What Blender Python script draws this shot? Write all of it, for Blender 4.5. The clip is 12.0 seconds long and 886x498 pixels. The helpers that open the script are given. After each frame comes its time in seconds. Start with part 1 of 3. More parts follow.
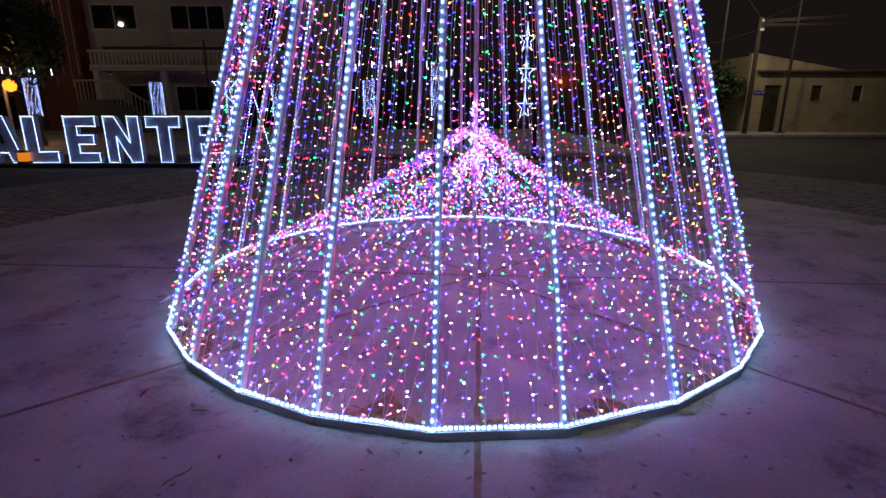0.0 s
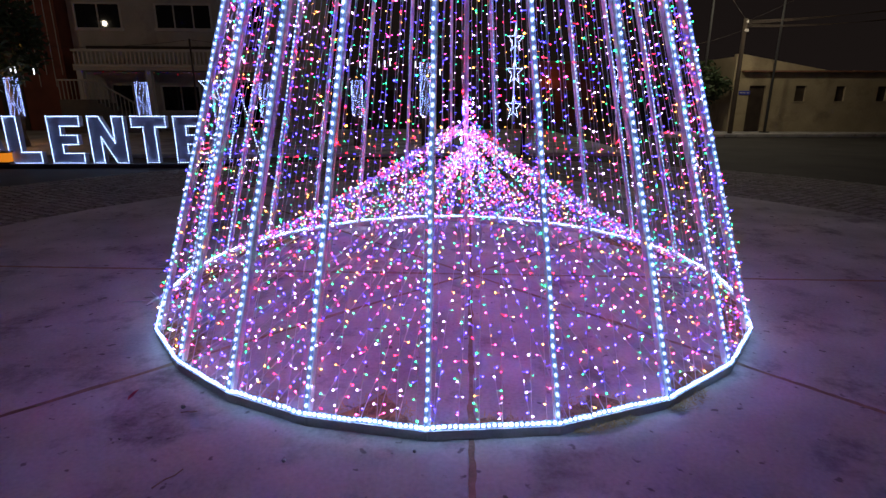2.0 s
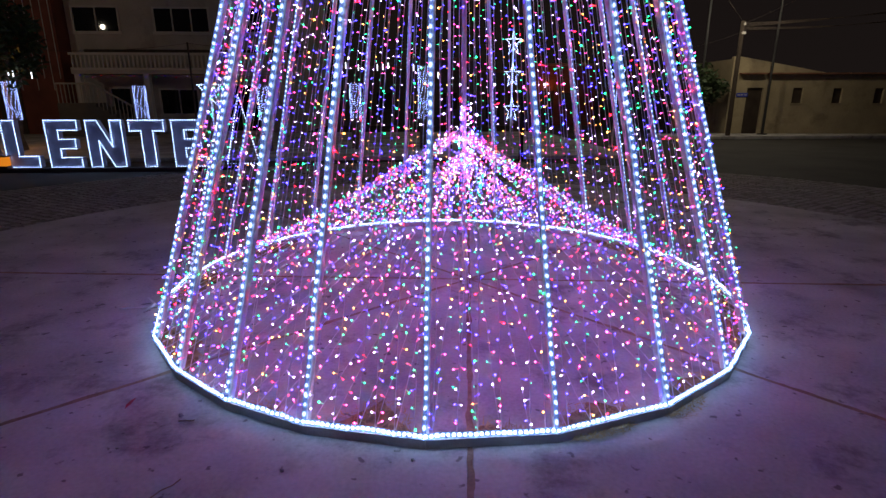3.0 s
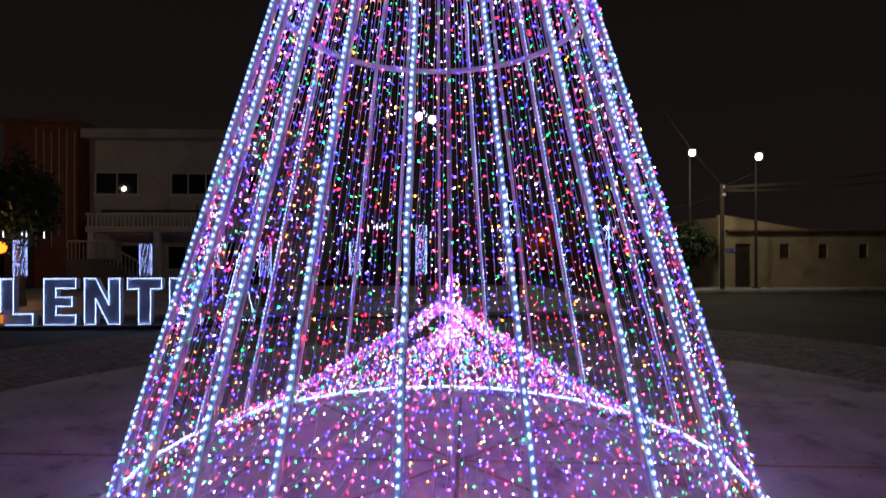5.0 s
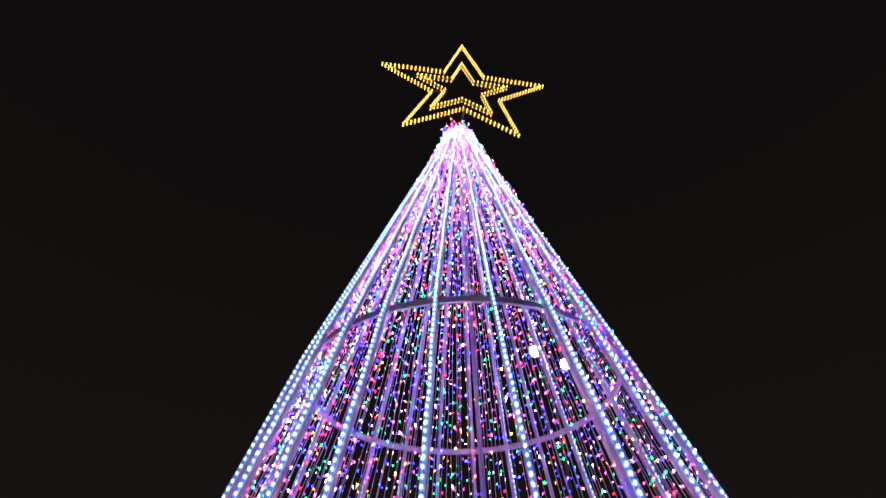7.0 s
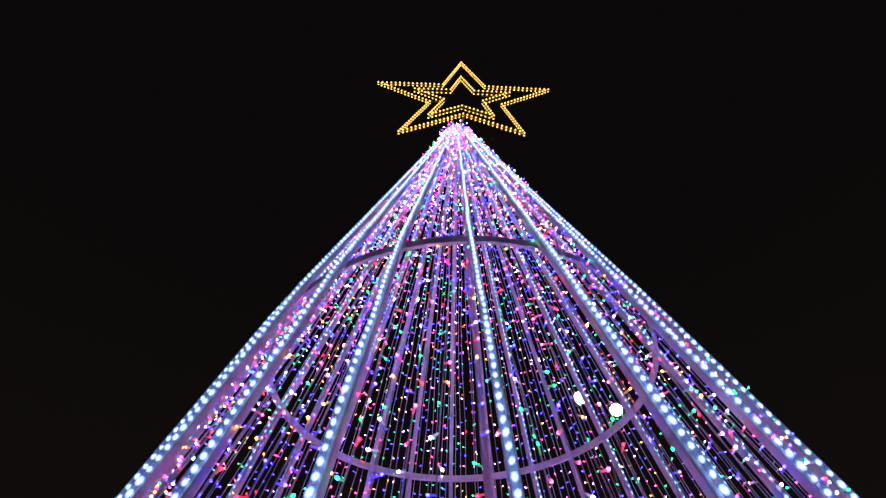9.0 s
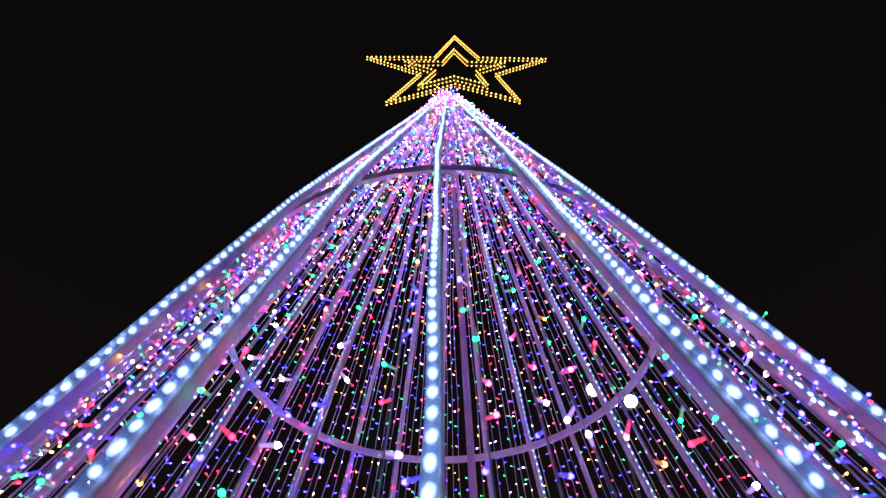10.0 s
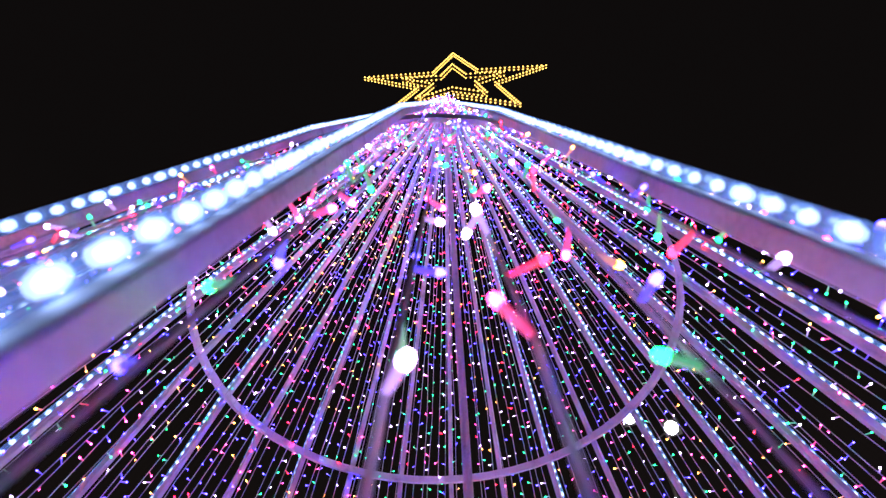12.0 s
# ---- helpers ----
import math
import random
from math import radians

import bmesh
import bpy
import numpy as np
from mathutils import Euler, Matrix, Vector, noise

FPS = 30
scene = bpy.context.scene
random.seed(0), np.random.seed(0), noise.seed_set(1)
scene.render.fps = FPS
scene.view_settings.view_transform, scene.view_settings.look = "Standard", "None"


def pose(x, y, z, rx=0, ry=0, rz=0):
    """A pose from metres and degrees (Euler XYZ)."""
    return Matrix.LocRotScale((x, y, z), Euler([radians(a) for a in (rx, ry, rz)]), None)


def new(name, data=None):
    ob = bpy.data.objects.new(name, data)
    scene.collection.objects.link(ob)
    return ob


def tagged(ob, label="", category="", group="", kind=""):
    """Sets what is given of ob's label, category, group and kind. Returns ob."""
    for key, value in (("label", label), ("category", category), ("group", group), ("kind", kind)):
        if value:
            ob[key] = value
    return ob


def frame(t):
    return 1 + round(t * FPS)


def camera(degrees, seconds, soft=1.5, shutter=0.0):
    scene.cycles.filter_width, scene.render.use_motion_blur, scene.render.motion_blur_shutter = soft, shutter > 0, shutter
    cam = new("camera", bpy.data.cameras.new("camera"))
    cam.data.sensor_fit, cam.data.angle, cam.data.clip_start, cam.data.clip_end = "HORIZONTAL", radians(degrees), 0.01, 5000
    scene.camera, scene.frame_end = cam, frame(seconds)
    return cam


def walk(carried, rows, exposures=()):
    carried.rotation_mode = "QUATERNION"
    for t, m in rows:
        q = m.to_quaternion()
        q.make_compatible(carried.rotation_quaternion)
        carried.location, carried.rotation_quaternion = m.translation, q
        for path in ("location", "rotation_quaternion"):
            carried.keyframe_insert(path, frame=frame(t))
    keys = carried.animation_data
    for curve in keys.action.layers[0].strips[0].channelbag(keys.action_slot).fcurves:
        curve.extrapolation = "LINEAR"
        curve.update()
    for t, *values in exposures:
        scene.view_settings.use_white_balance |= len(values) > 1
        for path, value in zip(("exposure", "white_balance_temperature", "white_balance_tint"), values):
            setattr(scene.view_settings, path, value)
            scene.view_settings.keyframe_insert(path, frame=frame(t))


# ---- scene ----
cam = camera(79.2, 12.0, soft=1.4, shutter=0.25)
cam.data.dof.use_dof, cam.data.dof.focus_distance, cam.data.dof.aperture_fstop = True, 4.5, 6.2

# seconds, place, pitch, heading, lean
PATH = [
    (0.0, -0.295, -4.552, 1.598, -15.97, -1.81, 0.08),
    (1.5, -0.314, -4.545, 1.584, -15.92, -2.94, 0.17),
    (2.5, -0.311, -4.545, 1.589, -16.01, -3.11, 0.06),
    (2.7, -0.310, -4.541, 1.596, -16.05, -3.15, 0.04),
    (4.3, -0.295, -4.494, 1.708, -10.60, -3.18, -0.25),
    (4.5, -0.271, -4.457, 1.727, -9.44, -3.21, -0.27),
    (5.0, -0.178, -4.353, 1.769, 0.16, -3.10, -0.09),
    (5.5, -0.092, -4.256, 1.742, 10.38, -2.34, -0.31),
    (6.0, -0.071, -4.132, 1.707, 20.95, -0.37, -0.77),
    (6.5, -0.092, -3.993, 1.692, 31.36, 0.79, -1.24),
    (7.0, -0.032, -3.829, 1.665, 42.03, 1.51, -1.16),
    (7.2, 0.006, -3.745, 1.643, 46.07, 1.52, -1.24),
    (8.8, 0.233, -2.938, 1.594, 49.79, 6.78, -1.30),
    (9.0, 0.271, -2.821, 1.591, 49.85, 7.36, -1.46),
    (9.5, 0.362, -2.563, 1.617, 49.94, 8.76, -1.34),
    (10.0, 0.402, -2.328, 1.649, 50.28, 9.38, -1.51),
    (10.5, 0.445, -2.182, 1.654, 50.84, 10.10, -1.66),
    (11.0, 0.504, -2.044, 1.650, 51.73, 11.87, -1.53),
    (11.5, 0.525, -1.941, 1.662, 53.32, 12.48, -1.50),
    (12.0, 0.510, -1.847, 1.689, 54.85, 13.64, -1.67),
]
walk(cam, [(t, pose(x, y, z, 90 + p, 0, h) @ pose(0, 0, 0, 0, 0, r)) for t, x, y, z, p, h, r in PATH],
     exposures=[(0.0, 0.0), (2.7, 0.0), (4.5, -0.1), (5.3, 0.0), (6.0, 0.28), (7.0, 0.2), (9.0, -0.40), (9.6, -0.34), (10.5, -0.18), (12.0, 0.06)])

# ---- world and large lights ----
world = bpy.data.worlds.new("night_sky")
scene.world = world
world.use_nodes = True
sky = world.node_tree.nodes["Background"]
sky.inputs[1].default_value = 1.0
up = world.node_tree.nodes.new("ShaderNodeTexCoord")
rise = world.node_tree.nodes.new("ShaderNodeSeparateXYZ")
fade = world.node_tree.nodes.new("ShaderNodeValToRGB")      # town glow low down, near black above
fade.color_ramp.elements[0].color, fade.color_ramp.elements[0].position = (0.0095, 0.0068, 0.0062, 1), 0.0
fade.color_ramp.elements[1].color, fade.color_ramp.elements[1].position = (0.0042, 0.0034, 0.0034, 1), 0.75
world.node_tree.links.new(up.outputs["Generated"], rise.inputs[0])
world.node_tree.links.new(rise.outputs[2], fade.inputs[0])
world.node_tree.links.new(fade.outputs[0], sky.inputs[0])


def lamp(name, place, watts, colour, radius=0.12):
    data = bpy.data.lights.new(name, "POINT")
    data.energy, data.color, data.shadow_soft_size = watts, colour, radius
    ob = new(name, data)
    ob.location = place
    return ob


# ---- materials ----
def material(name, base, rough=0.6, metal=0.0, scale=8.0, vary=0.25, fine=60.0, bump=0.15, second=None, stain=0.0, stain_scale=1.2, fleck=0.0):
    """Base colour with broad and fine variation, optional stains, and relief."""
    m = bpy.data.materials.new(name)
    m.use_nodes = True
    nt = m.node_tree
    n, l = nt.nodes, nt.links
    b = n["Principled BSDF"]
    b.inputs["Roughness"].default_value, b.inputs["Metallic"].default_value = rough, metal
    co = n.new("ShaderNodeTexCoord")
    big, small = n.new("ShaderNodeTexNoise"), n.new("ShaderNodeTexNoise")
    big.inputs["Scale"].default_value, big.inputs["Detail"].default_value = scale, 5
    small.inputs["Scale"].default_value, small.inputs["Detail"].default_value = fine, 3
    for t in (big, small):
        l.new(co.outputs["Object"], t.inputs["Vector"])
    add = n.new("ShaderNodeMath")
    add.operation = "MULTIPLY_ADD"
    l.new(small.outputs["Fac"], add.inputs[0])
    add.inputs[1].default_value = 0.35
    l.new(big.outputs["Fac"], add.inputs[2])
    ramp = n.new("ShaderNodeValToRGB")
    lo = second or tuple(c * (1 - vary) for c in base)
    hi = tuple(min(1, c * (1 + vary)) for c in base)
    ramp.color_ramp.elements[0].position, ramp.color_ramp.elements[1].position = 0.45, 0.9
    ramp.color_ramp.elements[0].color, ramp.color_ramp.elements[1].color = (*lo, 1), (*hi, 1)
    l.new(add.outputs[0], ramp.inputs[0])
    colour = ramp.outputs[0]
    if stain:
        sn = n.new("ShaderNodeTexNoise")
        sn.inputs["Scale"].default_value, sn.inputs["Detail"].default_value, sn.inputs["Roughness"].default_value = stain_scale, 8, 0.7
        l.new(co.outputs["Object"], sn.inputs["Vector"])
        sr = n.new("ShaderNodeValToRGB")
        sr.color_ramp.elements[0].position, sr.color_ramp.elements[1].position = 0.53, 0.66
        l.new(sn.outputs["Fac"], sr.inputs[0])
        mx = n.new("ShaderNodeMix")
        mx.data_type, mx.blend_type = "RGBA", "MULTIPLY"
        fac = n.new("ShaderNodeMath")
        fac.operation = "MULTIPLY"
        fac.inputs[1].default_value = stain
        l.new(sr.outputs[0], fac.inputs[0])
        l.new(fac.outputs[0], mx.inputs["Factor"])
        l.new(colour, mx.inputs["A"])
        mx.inputs["B"].default_value = (0.35, 0.32, 0.33, 1)
        colour = mx.outputs["Result"]
    if fleck:
        fn = n.new("ShaderNodeTexNoise")
        fn.inputs["Scale"].default_value, fn.inputs["Detail"].default_value = 11.0, 3
        l.new(co.outputs["Object"], fn.inputs["Vector"])
        fr = n.new("ShaderNodeMapRange")
        fr.inputs["From Min"].default_value, fr.inputs["From Max"].default_value, fr.inputs["To Max"].default_value = 0.66, 0.70, fleck
        l.new(fn.outputs["Fac"], fr.inputs["Value"])
        fm = n.new("ShaderNodeMix")
        fm.data_type, fm.blend_type = "RGBA", "MULTIPLY"
        l.new(fr.outputs[0], fm.inputs["Factor"])
        l.new(colour, fm.inputs["A"])
        fm.inputs["B"].default_value = (0.25, 0.22, 0.22, 1)
        colour = fm.outputs["Result"]
    l.new(colour, b.inputs["Base Color"])
    if bump:
        bp = n.new("ShaderNodeBump")
        bp.inputs["Strength"].default_value, bp.inputs["Distance"].default_value = bump, 0.01
        l.new(add.outputs[0], bp.inputs["Height"])
        l.new(bp.outputs[0], b.inputs["Normal"])
    return m


def glow(name, colour, strength):
    m = bpy.data.materials.new(name)
    m.use_nodes = True
    nt = m.node_tree
    nt.nodes.remove(nt.nodes["Principled BSDF"])
    e = nt.nodes.new("ShaderNodeEmission")
    e.inputs[0].default_value, e.inputs[1].default_value = (*colour, 1), strength
    nt.links.new(e.outputs[0], nt.nodes["Material Output"].inputs[0])
    return m


def many_coloured(name, strength, body):
    """Fairy-light bulbs: each island takes one of the string's colours."""
    m = glow(name, (1, 1, 1), strength)
    nt = m.node_tree
    n, l = nt.nodes, nt.links
    e = [x for x in n if x.type == "EMISSION"][0]
    geo, info = n.new("ShaderNodeNewGeometry"), n.new("ShaderNodeObjectInfo")
    s, fr, ramp = n.new("ShaderNodeMath"), n.new("ShaderNodeMath"), n.new("ShaderNodeValToRGB")
    fr.operation = "FRACT"
    l.new(geo.outputs["Random Per Island"], s.inputs[0])
    l.new(info.outputs["Random"], s.inputs[1])
    l.new(s.outputs[0], fr.inputs[0])
    l.new(fr.outputs[0], ramp.inputs[0])
    cr = ramp.color_ramp
    cr.interpolation = "CONSTANT"
    table = [(0.0, (0.030, 0.022, 0.95)), (0.33, (1.0, 0.006, 0.020)), (0.40, (0.004, 0.28, 0.070)), (0.57, (0.56, 0.18, 0.025)),
             (0.66, (0.78, 0.030, 0.18)), (0.82, (0.43, 0.28, 0.70))]
    cr.elements[0].color, cr.elements[1].position, cr.elements[1].color = (*table[0][1], 1), table[1][0], (*table[1][1], 1)
    for p, c in table[2:]:
        cr.elements.new(p).color = (*c, 1)
    l.new(ramp.outputs[0], e.inputs[0])
    if body:
        tr, ad = n.new("ShaderNodeBsdfPrincipled"), n.new("ShaderNodeAddShader")
        tr.inputs["Base Color"].default_value, tr.inputs["Roughness"].default_value = (0.62, 0.62, 0.64, 1), 0.3
        l.new(e.outputs[0], ad.inputs[0])
        l.new(tr.outputs[0], ad.inputs[1])
        l.new(ad.outputs[0], n["Material Output"].inputs[0])
    return m


CONCRETE = material("worn_concrete", (0.48, 0.47, 0.47), 0.72, 0, 1.3, 0.34, 45, 0.3, stain=0.85, stain_scale=1.5, fleck=0.8)
COBBLE = material("granite_cobble", (0.30, 0.285, 0.27), 0.8, 0, 3, 0.35, 30, 0.3)
ASPHALT = material("old_asphalt", (0.055, 0.052, 0.05), 0.85, 0, 0.7, 0.35, 40, 0.3)
STEEL = material("white_painted_steel", (0.72, 0.71, 0.73), 0.62, 0, 6, 0.16, 90, 0.35, stain=0.5, stain_scale=9)
BAND = material("grey_painted_steel", (0.46, 0.44, 0.43), 0.55, 0, 7, 0.2, 60, 0.1, stain=0.4)
WIRE = material("clear_plastic_wire", (0.62, 0.61, 0.64), 0.35, 0, 20, 0.1, 80, 0)
GOLD = material("gold_painted_steel", (0.20, 0.12, 0.02), 0.4, 0.5, 10, 0.2, 60, 0.05)
SIGN = material("pale_blue_sign_panel", (0.44, 0.52, 0.74), 0.5, 0, 4, 0.12, 40, 0.05)
BARK = material("palm_bark", (0.16, 0.12, 0.09), 0.9, 0, 8, 0.35, 40, 0.5)
LEAF = material("dark_foliage", (0.045, 0.075, 0.03), 0.6, 0, 5, 0.5, 30, 0.1)
PLASTER = material("aged_cream_plaster", (0.40, 0.38, 0.35), 0.85, 0, 0.8, 0.16, 12, 0.15, stain=0.4, stain_scale=0.7)
WHITEWALL = material("off_white_trim_paint", (0.50, 0.48, 0.46), 0.7, 0, 2, 0.12, 20, 0.1)
REDWALL = material("dark_red_paint", (0.16, 0.045, 0.03), 0.75, 0, 1.5, 0.25, 20, 0.1)
BEIGE = material("beige_rendered_wall", (0.36, 0.30, 0.19), 0.9, 0, 0.9, 0.2, 14, 0.2, stain=0.5, stain_scale=0.8)
DARKGLASS = material("dark_window_glass", (0.012, 0.013, 0.016), 0.03, 0, 1, 0.2, 10, 0)
DARKWOOD = material("dark_wood", (0.05, 0.035, 0.025), 0.7, 0, 3, 0.3, 25, 0.1)
DIRT = material("joint_dirt", (0.33, 0.24, 0.17), 0.95, 0, 6, 0.4, 60, 0.4)
TILE = material("clay_roof_tile", (0.22, 0.10, 0.06), 0.85, 0, 3, 0.3, 20, 0.3)
DRYGRASS = material("dry_grass", (0.46, 0.33, 0.17), 0.9, 0, 9, 0.4, 40, 0.1)
CHAFF = material("brown_dirt_and_chaff", (0.30, 0.21, 0.12), 0.95, 0, 14, 0.5, 110, 0.8, stain=0.7, stain_scale=9)
DUST = material("packed_grey_dust", (0.20, 0.185, 0.17), 0.95, 0, 1.1, 0.4, 50, 0.5, stain=0.8, stain_scale=0.9)
BLUEPLATE = material("blue_enamel_plate", (0.03, 0.06, 0.45), 0.4, 0, 3, 0.1, 20, 0)
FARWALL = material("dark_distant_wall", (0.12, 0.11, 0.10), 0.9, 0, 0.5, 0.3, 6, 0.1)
MIRRORGREY = material("galvanised_metal", (0.35, 0.35, 0.36), 0.5, 0.8, 6, 0.15, 40, 0.05)
REDLEAF = material("red_fallen_leaf", (0.35, 0.02, 0.05), 0.6, 0, 20, 0.3, 60, 0.1)
FAIRY = many_coloured("fairy_bulb_head", 45.0, False)
STEM = many_coloured("fairy_bulb_stem", 1.3, True)
ROPE = glow("rope_light_tube", (0.26, 0.42, 1.0), 0.25)      # clear plastic tube, milky enough to carry the light of its bulbs
rope_nodes, rope_links = ROPE.node_tree.nodes, ROPE.node_tree.links
clear, milky, add_glow, blend = (rope_nodes.new("ShaderNode" + k) for k in ("BsdfTransparent", "BsdfTranslucent", "AddShader", "MixShader"))
milky.inputs[0].default_value = (0.115, 0.185, 0.32, 1)
blend.inputs[0].default_value = 0.55
rope_links.new([x for x in rope_nodes if x.type == "EMISSION"][0].outputs[0], add_glow.inputs[0])
rope_links.new(milky.outputs[0], add_glow.inputs[1])
rope_links.new(clear.outputs[0], blend.inputs[1])
rope_links.new(add_glow.outputs[0], blend.inputs[2])
rope_links.new(blend.outputs[0], rope_nodes["Material Output"].inputs[0])
ROPEBULB = glow("rope_light_led", (0.45, 0.62, 0.96), 20.0)
LEDHALO = glow("led_halo_shell", (0.40, 0.56, 1.0), 4.5)      # half-clear glowing shell that imitates the soft halo round each diode
halo_nodes, halo_links = LEDHALO.node_tree.nodes, LEDHALO.node_tree.links
halo_clear, halo_mix = halo_nodes.new("ShaderNodeBsdfTransparent"), halo_nodes.new("ShaderNodeMixShader")
halo_mix.inputs[0].default_value = 0.45
halo_links.new(halo_clear.outputs[0], halo_mix.inputs[1])
halo_links.new([x for x in halo_nodes if x.type == "EMISSION"][0].outputs[0], halo_mix.inputs[2])
halo_links.new(halo_mix.outputs[0], halo_nodes["Material Output"].inputs[0])
GOLDBULB = glow("gold_led", (1.0, 0.60, 0.12), 3.6)
SIGNBULB = glow("cool_white_led", (0.42, 0.58, 1.0), 10.0)
BLUEBULB = glow("blue_white_led", (0.30, 0.42, 1.0), 6.0)
TUBEBULB = glow("falling_light_tube", (0.9, 0.93, 1.0), 3.0)
FLOOD = glow("flood_lamp_lens", (0.93, 0.97, 1.0), 30.0)
ORANGE = glow("sodium_lamp", (1.0, 0.17, 0.012), 4.5)


# ---- mesh helpers ----
class Soup:
    """Collects vertices and faces, with a material slot for each face."""

    def __init__(self):
        self.v, self.f, self.s = [], [], []

    def add(self, verts, faces, slot=0):
        k = len(self.v)
        self.v.extend(tuple(p) for p in verts)
        self.f.extend(tuple(i + k for i in q) for q in faces)
        self.s.extend([slot] * len(faces))

    def box(self, lo, hi, slot=0, m=None):
        (a, b, c), (d, e, f) = lo, hi
        p = [Vector(q) for q in ((a, b, c), (d, b, c), (d, e, c), (a, e, c), (a, b, f), (d, b, f), (d, e, f), (a, e, f))]
        if m is not None:
            p = [m @ q for q in p]
        self.add(p, [(0, 3, 2, 1), (4, 5, 6, 7), (0, 1, 5, 4), (1, 2, 6, 5), (2, 3, 7, 6), (3, 0, 4, 7)], slot)

    def bar(self, a, b, r, sides=6, slot=0, r2=None, caps=True):
        a, b = Vector(a), Vector(b)
        q = (b - a).to_track_quat("Z", "Y")
        ring = [q @ Vector((math.cos(2 * math.pi * i / sides), math.sin(2 * math.pi * i / sides), 0)) for i in range(sides)]
        r2 = r if r2 is None else r2
        fs = [(i, (i + 1) % sides, sides + (i + 1) % sides, sides + i) for i in range(sides)]
        if caps:
            fs += [tuple(range(sides))[::-1], tuple(range(sides, 2 * sides))]
        self.add([a + r * w for w in ring] + [b + r2 * w for w in ring], fs, slot)

    def tube(self, pts, r, sides=6, slot=0):
        """A connected tube along a polyline; it closes on itself where the ends meet."""
        pts = [Vector(p) for p in pts]
        closed = (pts[0] - pts[-1]).length < 1e-6
        pts = pts[:-1] if closed else pts
        n, up = len(pts), None
        verts = []
        for i, p in enumerate(pts):
            a = pts[i - 1] if i or closed else p
            b = pts[(i + 1) % n] if i < n - 1 or closed else p
            d = (b - a).normalized()
            side = d.cross(Vector((0.31, 0.92, 0.24)) if abs(d.y) < 0.9 else Vector((1, 0, 0))).normalized()
            up = side.cross(d)
            verts += [p + r * (side * math.cos(2 * math.pi * k / sides) + up * math.sin(2 * math.pi * k / sides)) for k in range(sides)]
        fs = []
        for i in range(n if closed else n - 1):
            j = (i + 1) % n
            fs += [(i * sides + k, i * sides + (k + 1) % sides, j * sides + (k + 1) % sides, j * sides + k) for k in range(sides)]
        if not closed:
            fs += [tuple(range(sides))[::-1], tuple(range((n - 1) * sides, n * sides))]
        self.add(verts, fs, slot)

    def bead(self, at, r, slot=0, axis=(0, 0, 1), stretch=1.0, sides=6):
        """A small faceted bulb: rings between two tips."""
        q = Vector(axis).to_track_quat("Z", "Y")
        at = Vector(at)
        p = [at + q @ Vector((0, 0, -r * stretch))]
        rings = (-0.45, 0.45) if sides < 8 else (-0.7, 0.0, 0.7)
        for z in rings:
            w = r * math.sqrt(1 - z * z)
            p += [at + q @ Vector((w * math.cos(i * 2 * math.pi / sides), w * math.sin(i * 2 * math.pi / sides), z * r * stretch)) for i in range(sides)]
        p.append(at + q @ Vector((0, 0, r * stretch)))
        k = sides * (len(rings) - 1)
        fs = [(0, 1 + (i + 1) % sides, 1 + i) for i in range(sides)] + [(len(p) - 1, 1 + k + i, 1 + k + (i + 1) % sides) for i in range(sides)]
        for j in range(len(rings) - 1):
            fs += [(1 + sides * j + i, 1 + sides * j + (i + 1) % sides, 1 + sides * j + sides + (i + 1) % sides, 1 + sides * j + sides + i) for i in range(sides)]
        self.add(p, fs, slot)

    def candle(self, at, d, stem, r, slots=(0, 1), sides=8):
        """A bulb on its stalk, lathed in one piece: the stalk, then the rounded head."""
        q = Vector(d).to_track_quat("Z", "Y")
        rows = [(0, r * .62), (stem, r * .84), (stem + r * .3, r), (stem + r * 1.3, r), (stem + r * 2.0, r * .62)]
        p = [at + q @ Vector((w * math.cos(i * 2 * math.pi / sides), w * math.sin(i * 2 * math.pi / sides), z)) for z, w in rows for i in range(sides)]
        p.append(at + q @ Vector((0, 0, stem + r * 2.3)))
        fs = [(sides * j + i, sides * j + (i + 1) % sides, sides * (j + 1) + (i + 1) % sides, sides * (j + 1) + i) for j in range(4) for i in range(sides)]
        k = 4 * sides
        fs += [(k + i, k + (i + 1) % sides, k + sides) for i in range(sides)]
        self.add(p, fs, slots[1])
        n = len(self.s) - len(fs)
        self.s[n:n + sides] = [slots[0]] * sides

    def prism(self, outline, depth, slot=0):
        """A flat outline in x and z, given depth along y."""
        k = len(outline)
        self.add([(x, 0, z) for x, z in outline] + [(x, depth, z) for x, z in outline],
                 [tuple(range(k)), tuple(range(k, 2 * k))[::-1]] + [((i + 1) % k, i, k + i, k + (i + 1) % k) for i in range(k)], slot)

    def mesh(self, name, mats, smooth=False):
        me = bpy.data.meshes.new(name)
        me.from_pydata(self.v, [], self.f)
        for m in mats:
            me.materials.append(m)
        me.polygons.foreach_set("material_index", self.s)
        if smooth:
            me.polygons.foreach_set("use_smooth", [True] * len(self.f))
        me.update()
        return me


def part(name, soup, mats, parent, label="", bevel=0.0, smooth=False):
    """One mesh object under a thing or a part."""
    mats = mats if isinstance(mats, (list, tuple)) else [mats]
    me = soup if isinstance(soup, bpy.types.Mesh) else soup.mesh(name, mats, smooth)
    ob = new(name, me)
    ob.parent = parent
    if bevel:
        mod = ob.modifiers.new("edge", "BEVEL")
        mod.width, mod.segments, mod.limit_method = bevel, 2, "ANGLE"
    return tagged(ob, label)


def thing(name, place, label, category, group="", kind=""):
    ob = new(name)
    ob.empty_display_size = 0.2
    ob.location = place
    return tagged(ob, label, category, group, kind)


